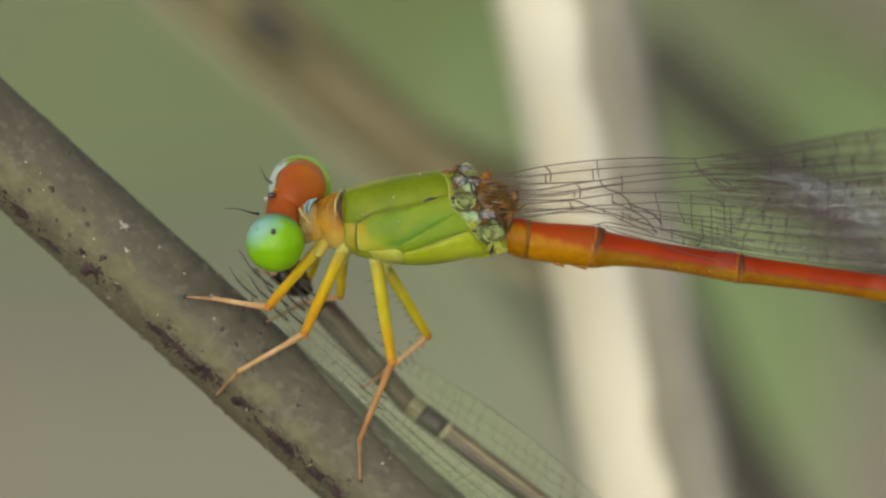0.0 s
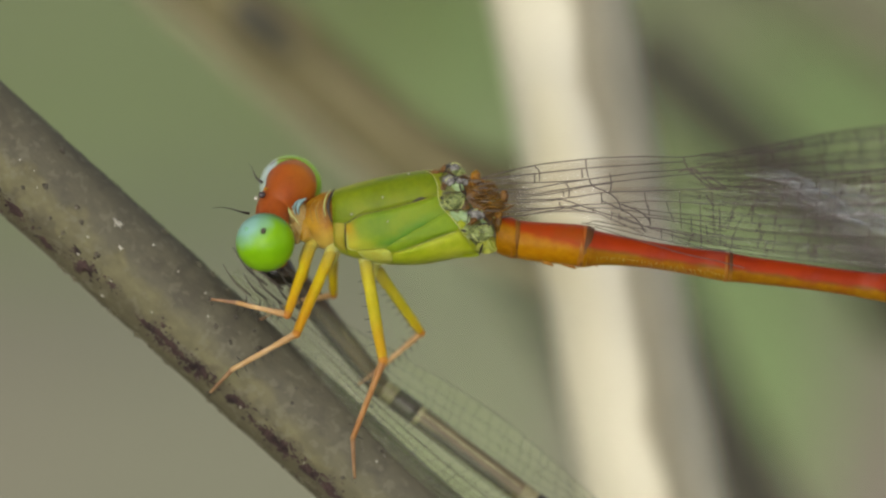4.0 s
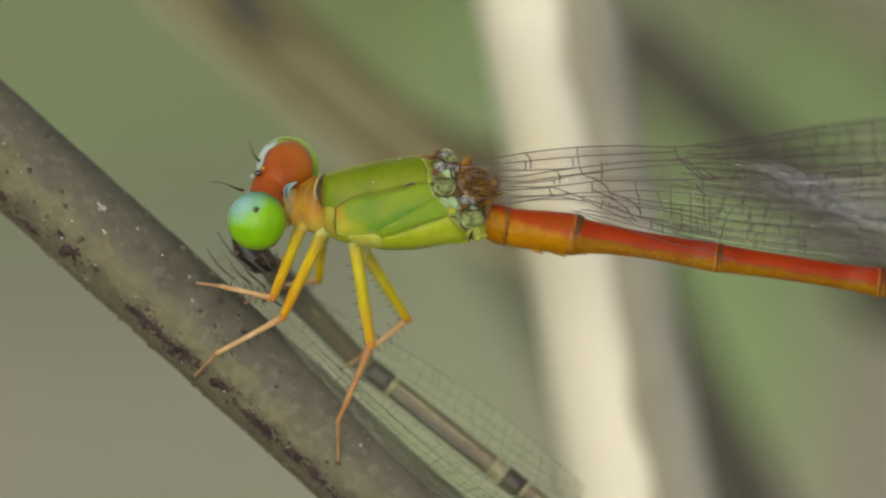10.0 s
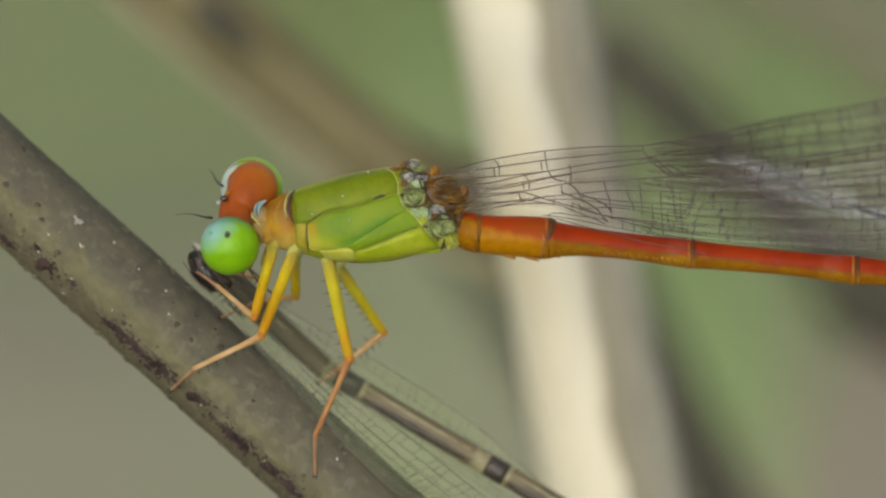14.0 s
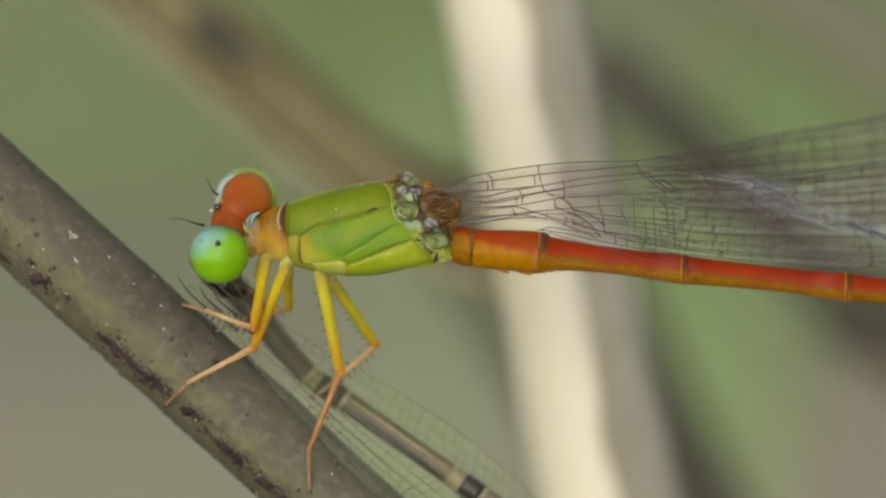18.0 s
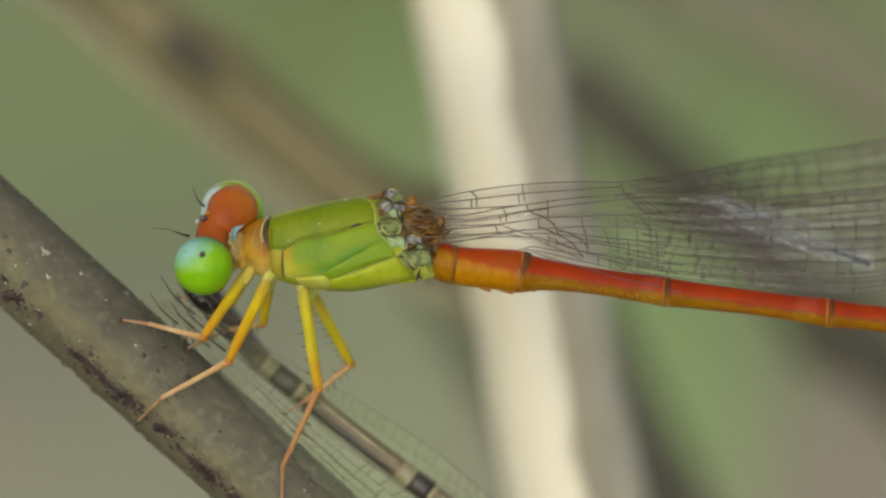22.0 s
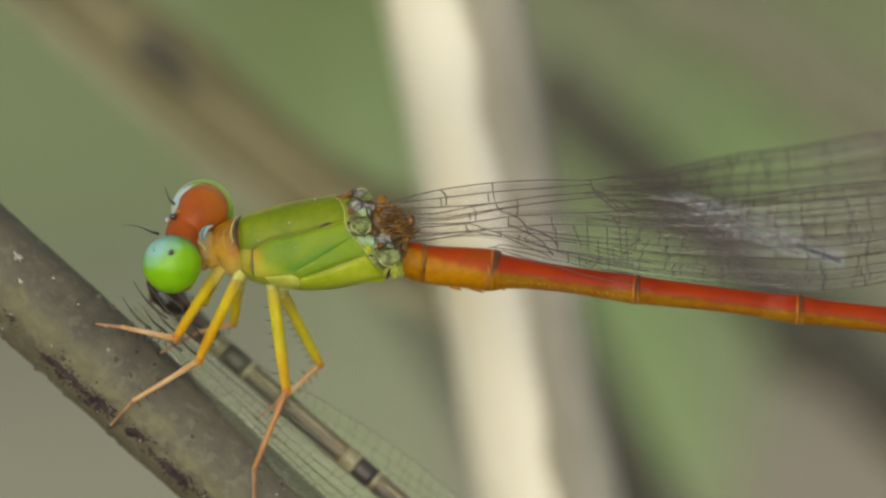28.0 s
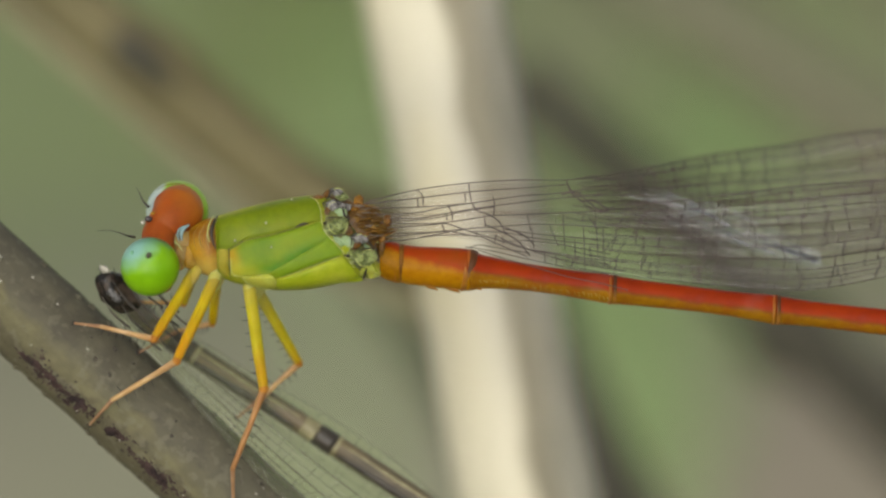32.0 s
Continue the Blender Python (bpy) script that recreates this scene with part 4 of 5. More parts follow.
def abdomen():
    """Ten segments; red above, amber below, with dark joints."""
    mid = smooth_line([(0.865, 0.3, 0.272), (1.698, 0.3, 0.08), (3.3, 0.3, -0.08), (5.222, 0.3, -0.340), (7.497, 0.3, -0.700), (9.87, 0.35, -1.010), (12.115, 0.4, -1.33), (16.769, 0.5, -1.908), (21.427, 0.6, -2.39),
                       (25.928, 0.7, -2.712), (30.754, 0.8, -2.873)], 24)
    xs = [p.x for p in mid]

    def at_x(px):
        k = (px - 784) * 0.016
        return Vector((k, np.interp(k, xs, [p.y for p in mid]), np.interp(k, xs, [p.z for p in mid])))
    ends = [838, 874, 998, 1252, 1542, 1830, 2120, 2370, 2500, 2600, 2670]
    half = [(838, 0.52), (850, 0.56), (868, 0.575), (880, 0.545), (900, 0.555), (940, 0.575), (975, 0.595), (998, 0.60), (1004, 0.55), (1020, 0.48), (1060, 0.415), (1110, 0.378), (1150, 0.375),
            (1200, 0.395), (1240, 0.425), (1252, 0.43), (1262, 0.40), (1300, 0.372), (1400, 0.350), (1460, 0.355), (1520, 0.40), (1542, 0.43), (1556, 0.39), (1600, 0.36), (1800, 0.37), (1830, 0.41),
            (1850, 0.37), (2100, 0.39), (2120, 0.42), (2370, 0.46), (2500, 0.48), (2600, 0.44), (2670, 0.36)]
    for i, (a, b) in enumerate(zip(ends, ends[1:])):
        rows = []
        n = 24
        for k in range(n + 1):
            px = a + (b - a) * k / n
            c = at_x(px)
            r = np.interp(px, [h[0] for h in half], [h[1] for h in half])
            pinch = 1 - 0.05 * math.exp(-((k - n) / 0.7) ** 2) - 0.04 * math.exp(-(k / 0.7) ** 2)
            ring = []
            for t in [2 * math.pi * j / 40 for j in range(40)]:
                # a faint keel below and shallow dents along the side
                k2 = pinch * (1 + 0.02 * math.exp(-((t - 4.71) / 0.35) ** 2) + 0.016 * noise.noise(Vector((px * 0.03, 2.2 * math.cos(t), 2.2 * math.sin(t)))))
                ring.append(c + Vector((0, -math.cos(t) * r * 0.95, math.sin(t) * r)) * k2)
            rows.append(ring)
        o, axis = at_x((a + b) / 2), at_x(b) - at_x(a)
        turn = Matrix.Rotation(-math.atan2(axis.z, axis.x), 4, "Y")
        bm = ring_loft(rows)
        bm.transform(turn.inverted() @ Matrix.Translation(-o))
        seg = part("abdomen_segment", bm, (SEG_BASE, SEG_FRONT)[i] if i < 2 else SEG_MAT, FLY, "amber abdomen segment with a red back")
        seg.matrix_basis = Matrix.Translation((o - HOME) * 0.001) @ turn
        c = at_x(b)
        r = np.interp(b, [h[0] for h in half], [h[1] for h in half])
        for name, off, w, up, m in (("joint_ring", -0.10, 0.085 if i == 1 else 0.05, 1.004, JOINT_RIM), ("joint_shade", 0.03, (0.075, 0.11, 0.055)[min(i, 2)], 1.012, JOINT if i else JOINT_FRONT)):
            p = c + Vector((off, 0, 0))
            rr = r * (1 if off < 0 else 0.985)
            tilt = Vector((0.10 if i == 1 else 0.02, 0, 0))
            bm = ring_loft([[p + Vector((dx, -math.cos(t) * rr * 0.95 * k, math.sin(t) * rr * k)) + tilt * math.sin(t) for t in [2 * math.pi * j / 40 for j in range(40)]]
                            for dx, k in ((-w, 0.96), (-w * 0.8, up), (w * 0.8, up - (0.10 if i == 1 and off > 0 else 0.03)), (w, 0.86))])
            bm.transform(turn.inverted() @ Matrix.Translation(-o))
            part(name, bm, m, seg)
    for px, drop in ((934, 0.60), (968, 0.60), (974, 0.62), (1012, 0.48)):
        c = at_x(px)
        part("claspers", tube([c - Vector((0.2, 0.1, drop - 0.08)), c - Vector((0.05, 0.15, drop - 0.02)), c + Vector((0.10, -0.15, -drop - 0.06))], [0.07, 0.06, 0.015], 8), JOINT, FLY, at=HOME)


SEG_MAT = mat("red_over_amber_cuticle", (0.172, 0.073, 0.003), (0.267, 0.125, 0.004), 1.0, 0.36, 0.03, fine=0.4, spec=0.06, sss=0.4, stretch=(0.7, 1, 1))
zone(SEG_MAT, (0.108, 0.044, 0.016), (0.0, 0.25, 1), -0.20, 0.06, 0.10, 2.0, 0.6)
zone(SEG_MAT, (0.261, 0.025, 0.003), (0.0, 0.15, 1), -0.11, 0.07, 0.10, 1.4, 0.95)
zone(SEG_MAT, (0.159, 0.013, 0.005), (0, 0, 0), 0.04, 0.14, 0.5, 1.3, 0.45)
# pinkish patches: soft highlights of the cuticle painted into its colour
zone(SEG_MAT, (0.275, 0.086, 0.072), (0, 0, 0), 0.16, 0.07, 0.5, 0.9, 0.22)
KNEE = mat("brown_orange_knee", (0.30, 0.105, 0.012), (0.45, 0.20, 0.03), 2.5, 0.5, 0.02, spec=0.16, sss=0.4)
SEG_BASE = mat("amber_base_cuticle", (0.165, 0.064, 0.001), (0.285, 0.126, 0.002), 1.4, 0.38, 0.03, fine=0.4, spec=0.07, sss=0.5, stretch=(0.7, 1, 1))
zone(SEG_BASE, (0.244, 0.029, 0.003), (0.0, 0.15, 1), 0.26, 0.10, 0.10, 1.4, 0.95)
SEG_FRONT = mat("amber_red_backed_cuticle", (0.245, 0.092, 0.001), (0.350, 0.158, 0.002), 1.0, 0.38, 0.03, fine=0.4, spec=0.07, sss=0.5, stretch=(0.7, 1, 1))
zone(SEG_FRONT, (0.264, 0.027, 0.004), (0.13, 0.15, 1), -0.03, 0.14, 0.16, 1.8, 0.92)
zone(SEG_FRONT, (0.176, 0.055, 0.006), (0, 0, 0), 0.06, 0.14, 0.5, 1.6, 0.45)
JOINT = mat("brown_topped_joint", (0.204, 0.081, 0.010), (0.289, 0.128, 0.017), 2.0, 0.5, 0.02, spec=0.15, sss=0.2)
zone(JOINT, (0.070, 0.026, 0.010), (0, 0, 1), -0.14, 0.18, 0.1, 2.0, 0.95)
JOINT_FRONT = mat("dark_amber_joint", (0.085, 0.030, 0.003), (0.190, 0.078, 0.008), 2.4, 0.5, 0.03, spec=0.15, sss=0.3)
JOINT_RIM = mat("tan_joint_rim", (0.224, 0.076, 0.008), (0.320, 0.132, 0.013), 2.0, 0.45, 0.02, spec=0.2, sss=0.4)
zone(JOINT_RIM, (0.34, 0.060, 0.008), (0, 0, 1), 0.10, 0.18, 0.1, 2.0, 0.6)
abdomen()


def hair_fringe():
    """Short pale hairs along the side of the third segment."""
    rng = random.Random(8)
    bm = bmesh.new()
    for i in range(36):
        s = i / 35
        a = Vector((3.615, -0.08, -0.30)).lerp(Vector((7.292, -0.08, -0.86)), s) + Vector((rng.uniform(-0.03, 0.03), 0, rng.uniform(-0.05, 0.03)))
        tube([a, a + Vector((rng.uniform(-0.02, 0.04), -0.03, rng.uniform(-0.14, -0.07)))], [0.0045, 0.002], 4, bm, step=0)
    part("hair_fringe", bm, PALE_RIM, FLY, at=HOME)


hair_fringe()


def wing(lead, trail, y0, y1, seed, parent, at, label, cells=34, thick=1.0, fold=None, film=None, open_to=0.14, veins=None):
    """A net-veined wing between its leading and trailing edges (x, z), lying back from depth y0 to y1."""
    rng = random.Random(seed)
    L, T = smooth_line([(x, 0, z) for x, z in lead], 8), smooth_line([(x, 0, z) for x, z in trail], 8)

    def along(line, u):
        k = u * (len(line) - 1)
        i = min(int(k), len(line) - 2)
        return line[i].lerp(line[i + 1], k - i)

    def at_uv(u, v):
        p = along(L, u).lerp(along(T, u), v)
        span = (along(L, u) - along(T, u)).length
        w = min(1, max(0, (u - 0.16) / 0.6))
        p.y = y0 + (y1 - y0) * w * w * (3 - 2 * w) + 0.06 * min(1, span / 2) * math.sin(v * 19 + seed) * min(1, u * 5) + 0.12 * noise.noise(Vector((u * 5, v * 2, seed)))
        return p
    bm = bmesh.new()
    nu, nv = 110, 40
    g = [[bm.verts.new(at_uv(i / nu, j / nv)) for j in range(nv + 1)] for i in range(nu + 1)]
    for i in range(nu):
        for j in range(nv):
            bm.faces.new((g[i][j], g[i + 1][j], g[i + 1][j + 1], g[i][j + 1]))
    ob = part("wing", bm, film or FILM, parent, label, at)
    lines = veins
    vb = bmesh.new()
    for k, (v, u0) in enumerate(lines):
        pts = []
        for i in range(49):
            u = u0 + (0.995 - u0) * i / 48
            pull = math.exp(-(u - u0) / 0.03) * (0.06 if u0 else 0.0)
            pts.append(at_uv(u, min(1, max(0, v - pull + 0.006 * math.sin(u * 9 + k * 2)))))
        tube(pts, [thick * w for w in ((0.015, 0.021, 0.020) if v in (0.0, 0.25) else (0.0115, 0.0145, 0.015))], 4, vb, step=0)
    u = 0.05
    while u < 0.98:
        drift = 0.0
        for (va, ua), (vc, uc) in zip(lines, lines[1:]):
            step = rng.uniform(-0.003, 0.005)
            drift += rng.gauss(0, 0.004)
            if u + drift > max(ua, uc) + 0.01 and (u > open_to or rng.random() < 0.12) and rng.random() < (0.93 if u > 0.3 else 0.5):
                tube([at_uv(min(0.99, u + drift), va), at_uv(min(0.99, u + drift + step), vc)], [thick * (0.012 if u < 0.22 else 0.0155 if u < 0.5 else 0.0165)] * 2, 4, vb, step=0)
            drift += step + (0.4 / cells if rng.random() < 0.18 else 0)
        u += rng.uniform(0.75, 1.25) / cells
    def depth(x):
        w = min(1, max(0, ((x - L[0].x) / (L[-1].x - L[0].x) - 0.16) / 0.6))
        return y0 + (y1 - y0) * w * w * (3 - 2 * w)
    part("vein_net", vb, VEIN, ob, at=at)
    if fold:
        # pale creased streaks, tilted to the sky, added to draw the film's sheen
        fb = bmesh.new()
        line = smooth_line([(x, 0, z) for x, z in fold], 12)
        n = len(line) - 1
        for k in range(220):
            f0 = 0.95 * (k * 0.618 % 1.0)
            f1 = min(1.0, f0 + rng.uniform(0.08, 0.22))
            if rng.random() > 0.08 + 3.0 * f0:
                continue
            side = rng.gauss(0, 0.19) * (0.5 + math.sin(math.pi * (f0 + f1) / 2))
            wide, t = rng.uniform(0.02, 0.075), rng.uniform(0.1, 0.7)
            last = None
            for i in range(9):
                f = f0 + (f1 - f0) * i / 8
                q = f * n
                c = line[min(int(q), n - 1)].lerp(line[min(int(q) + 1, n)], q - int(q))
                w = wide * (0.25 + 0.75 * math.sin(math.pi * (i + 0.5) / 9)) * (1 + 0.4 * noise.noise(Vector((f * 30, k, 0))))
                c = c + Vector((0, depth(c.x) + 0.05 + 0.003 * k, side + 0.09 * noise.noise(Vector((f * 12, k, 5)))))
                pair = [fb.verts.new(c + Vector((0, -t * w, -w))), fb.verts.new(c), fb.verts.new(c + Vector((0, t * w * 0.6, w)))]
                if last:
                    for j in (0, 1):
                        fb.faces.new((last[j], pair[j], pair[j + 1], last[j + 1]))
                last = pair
        part("fold", fb, SHEEN, ob, "pale streaks of sheen laid along a fold of wing film", at)
    return ob


UP_LEAD = [(0.736, 1.808), (1.936, 2.176), (3.456, 2.384), (5.056, 2.432), (6.096, 2.4), (7.616, 2.576), (9.056, 2.864), (10.656, 3.136), (12.544, 3.376), (15.008, 3.776), (17.856, 3.936), (20.256, 3.456)]
UP_TRAIL = [(0.864, 1.36), (2.176, 1.456), (3.456, 1.52), (4.416, 1.488), (5.376, 1.392), (7.456, 1.136), (9.056, 0.896), (10.656, 0.656), (13.056, 0.416), (16.256, 0.576), (18.656, 1.456), (20.416, 3.056)]
LO_LEAD = [(0.928, 1.52), (2.336, 1.52), (3.616, 1.552), (5.056, 1.6), (6.656, 1.648), (8.096, 1.712), (9.536, 1.808), (11.136, 1.968), (13.056, 2.176), (15.456, 2.288), (17.856, 2.016), (19.776, 1.136)]
LO_TRAIL = [(1.056, 0.784), (2.336, 0.848), (3.456, 0.72), (4.096, 0.464), (5.216, 0.096), (7.136, -0.224), (9.056, -0.48), (10.72, -0.64), (12.8, -0.784), (15.008, -0.432), (17.536, 0.176), (19.856, 0.896)]
FOLD = [(7.856, 1.968), (8.736, 1.776), (9.616, 1.456), (10.496, 1.056), (11.456, 0.688), (12.416, 0.336), (13.376, 0.016)]
# veins at the wing bases, on the drawing sheet: the long ones, the oblique struts, the short ties
LONG_UPPER = [
    ((812, 326.5), (840, 318.5), (906, 304), (998, 293), (1086, 289), (1171, 290), (1221, 282.5)),
    ((814, 327.5), (884, 321), (998, 309), (1086, 303.5), (1171, 298)),
    ((810, 335.5), (906, 334.5), (998, 329), (1086, 317.5), (1164, 312.5), (1243, 299.5)),
    ((832, 346.5), (897, 345.5), (945, 337), (998, 329)),
    ((840, 353), (906, 354.5), (959, 346), (1042, 334), (1125, 325), (1243, 315)),
    ((840, 363), (928, 364), (980, 359.5), (1033, 352), (1103, 350), (1243, 346)),
    ((840, 372), (928, 366.5), (956, 364.5), (998, 379), (1055, 397), (1103, 412), (1243, 440.5))]
LONG_LOWER = [
    ((849, 379.5), (919, 380), (972, 375.5), (1068, 369.5), (1125, 367.5), (1243, 375)),
    ((840, 395), (884, 392.5), (928, 385), (972, 378), (1002, 372.5)),
    ((849, 396), (950, 385), (1011, 387.5), (1042, 399.5), (1099, 425.5)),
    ((989, 406), (1033, 413), (1103, 430), (1199, 451), (1243, 457)),
    ((998, 379), (1059, 381.5), (1125, 394), (1243, 407.5)),
    ((1055, 397), (1125, 398.5), (1243, 421.5)),
    ((998, 406.5), (1015, 403), (1051, 409.5), (1103, 418.5)),
    ((842, 358), (900, 358), (950, 352), (990, 343), (1042, 336)),
    ((850, 387), (910, 382), (960, 379), (1010, 388)),
    ((1012, 412), (1060, 428), (1110, 443), (1170, 461), (1230, 474), (1275, 486)),
    ((1040, 386), (1090, 408), (1150, 428), (1210, 441), (1270, 452)),
    ((1060, 376), (1110, 384), (1180, 392), (1260, 398)),
    ((1100, 412), (1150, 419), (1210, 430), (1275, 437))]
STRUTS = [
    ((1002, 328.5), (1011, 342), (1033, 350.5), (1051, 364), (1061, 386)),
    ((1024, 366.5), (1077, 392.5), (1103, 423)),
    ((1059, 372.5), (1094, 387.5), (1112, 405.5)),
    ((1169, 290), (1175, 307), (1191, 324.5), (1217, 346.5)),
    ((1160, 317), (1175, 312), (1195, 313.5)),
    ((1191, 315.5), (1217, 337.5), (1230, 350.5)),
    ((1208, 357.5), (1223, 377.5)),
    ((1195, 329), (1217, 327.5), (1243, 344))]
TIES_BASE = [
    ((905, 304), (915, 315), (915, 331)),
    ((906, 318), (907, 335.5)),
    ((989, 310), (991, 326)),
    ((997, 293), (998, 309), (1001, 324.5)),
    ((1039, 318), (1042, 335), (1040, 350.5)),
    ((959, 333.5), (967, 344.5), (967, 358)),
    ((956, 347), (958, 358)),
    ((948, 365), (954, 380.5)),
    ((1010, 377.5), (1010, 388)),
    ((1024, 353), (1025, 370.5)),
    ((1044, 386), (1040, 401)),
    ((1055, 388), (1056, 401.5))]
TIES_NET = [
    ((1099, 350), (1105, 378.5)),
    ((1107, 374), (1111, 418.5)),
    ((1138, 368.5), (1147, 391.5), (1153, 407)),
    ((1162, 349), (1165, 413.5)),
    ((1149, 422.5), (1150, 442.5)),
    ((1198, 373), (1200, 449.5)),
    ((1219, 346.5), (1223, 424)),
    ((1182, 395.5), (1184, 435.5)),
    ((1208, 408.5), (1212, 439.5)),
    ((1232, 375), (1234, 444)),
    ((1129, 418.5), (1130, 436))]


def base_veins(parent):
    for rows, w in ((LONG_UPPER, 0.0175), (LONG_LOWER, 0.0155), (STRUTS, 0.0230), (TIES_BASE, 0.0190), (TIES_NET, 0.0160)):
        for pts in rows:
            line = [(x, -0.27 - 0.085 * max(0.0, x - 0.9), z) for x, z in drawn(*pts)]
            part("vein", tube(line, [w * 0.9, w, w], 5, step=5 if len(line) > 2 else 2), VEIN, parent, at=HOME)


# long veins: share of the way from the leading to the trailing edge, and where along the wing each one springs from its neighbour
NEAR_VEINS = [(0.0, 0.40), (0.10, 0.42), (0.24, 0.40), (0.34, 0.41), (0.44, 0.39), (0.55, 0.42), (0.70, 0.40), (0.79, 0.43), (0.89, 0.41), (1.0, 0.40)]
LOW_VEINS = [(0.0, 0.42), (0.12, 0.43), (0.22, 0.41), (0.36, 0.42), (0.47, 0.40), (0.58, 0.41), (0.70, 0.42), (0.80, 0.40), (0.90, 0.40), (1.0, 0.40)]
FAR_VEINS = [(0.0, 0.38), (0.25, 0.42), (0.50, 0.40), (0.72, 0.42), (0.88, 0.42), (1.0, 0.38)]
wing(UP_LEAD, UP_TRAIL, 0.15, 3.6, 2, FLY, HOME, "clear net-veined wing with brown veins", 32, 1.4, open_to=0.40, veins=NEAR_VEINS)
low_wing = wing(LO_LEAD, LO_TRAIL, -0.22, -1.8, 5, FLY, HOME, "clear net-veined wing with a pale glossy fold", 38, 1.0, FOLD, open_to=0.40, veins=LOW_VEINS)
base_veins(low_wing)
shift = lambda pts, dx, dz: [(x + dx * min(1, i / 4), z + dz * min(1, i / 4)) for i, (x, z) in enumerate(pts)]
wing(shift(UP_LEAD, 0.15, -0.10), shift(UP_TRAIL, 0.15, -0.12), 0.35, 4.4, 9, FLY, HOME, "clear net-veined wing with brown veins", 30, 0.8, veins=FAR_VEINS, open_to=0.42)
wing(shift(LO_LEAD, 0.2, -0.10), shift(LO_TRAIL, 0.15, 0.12), 0.2, 1.8, 12, FLY, HOME, "clear net-veined wing with brown veins", 30, 0.8, veins=FAR_VEINS, open_to=0.42)


# ---- legs: thigh and shin turn about hip and knee, the feet stay on the perch ----
LEGS = []


def leg(name, hip, knee, ankle, toe, r, thigh_mat, shin_mat, spines, keys=()):
    hip, knee, ankle, toe = (Vector(p) for p in (hip, knee, ankle, toe))
    L1 = (knee - hip).length

    def frame_of(a, b):
        d = (b - a).normalized()
        s = d.cross(Vector((0, 1, 0))).normalized()
        return Matrix((d, s, d.cross(s))).transposed().to_4x4()
    th = tube([(-0.02, 0, 0), (L1 * 0.2, 0, 0), (L1 * 0.5, 0, 0), (L1 * 0.9, 0, 0), (L1 + 0.06, 0, 0)], [r * 1.0, r * 1.10, r, r * 0.86, r * 0.60], 18, rough=0.10)
    thigh = part(name + "_thigh", th, thigh_mat, FLY)
    part("ridge", tube([(0.1, 0, -r * 0.98), (L1 * 0.5, 0.02, -r * 0.98), (L1 * 0.95, 0, -r * 0.90)], [0.012, 0.022, 0.012], 6), HIP, thigh)
    part("knee", tube([(L1 - 0.06, 0, 0), (L1 + 0.02, 0, 0), (L1 + 0.10, 0, 0)], [r * 0.84, r * 0.80, r * 0.5], 14, rough=0.1), KNEE, thigh)
    for i in range(spines):
        x = L1 * (0.2 + 0.75 * i / max(1, spines - 1))
        sgn = -1
        part("bristle", tube([(x, sgn * r * 0.8, -0.05), (x - 0.04, sgn * (r + 0.16), -0.1)], [0.018, 0.006], 5, step=0), BRISTLE, thigh)
    # shin in its own axes: x to the toe
    F = frame_of(knee, toe)
    a = F.inverted().to_3x3() @ (ankle - knee)
    L2 = (toe - knee).length
    sh = tube([(-0.05, 0, 0), a * 0.3, a * 0.7, a], [r * 0.64, r * 0.52, r * 0.46, r * 0.44], 12, rough=0.1)
    shin = part(name + "_shin", sh, shin_mat, FLY)
    part("foot", tube([a * 0.98, a.lerp(Vector((L2, 0, 0)), 0.5) + Vector((0, 0.0, -0.02)), (L2, 0, 0)], [r * 0.42, r * 0.30, r * 0.24], 10), FOOT, shin)
    for sy in (-1, 1):
        part("claw", tube([(L2 - 0.03, 0, 0), (L2 + 0.06, 0.05 * sy, 0.0), (L2 + 0.11, 0.05 * sy, 0.06)], [0.03, 0.022, 0.008], 6), BRISTLE, shin)
    for i in range(7):
        q = a * (0.15 + 0.8 * i / 6)
        for sy in ((-1, 1) if i % 2 else (1,)):
            part("bristle", tube([q + Vector((0, r * 0.3 * sy, 0)), q + Vector((0.07, 0.27 * sy, -0.05))], [0.024, 0.008], 5, step=0), BRISTLE, shin)
    LEGS.append((thigh, shin, hip, knee, toe, L1, L2, frame_of, keys))


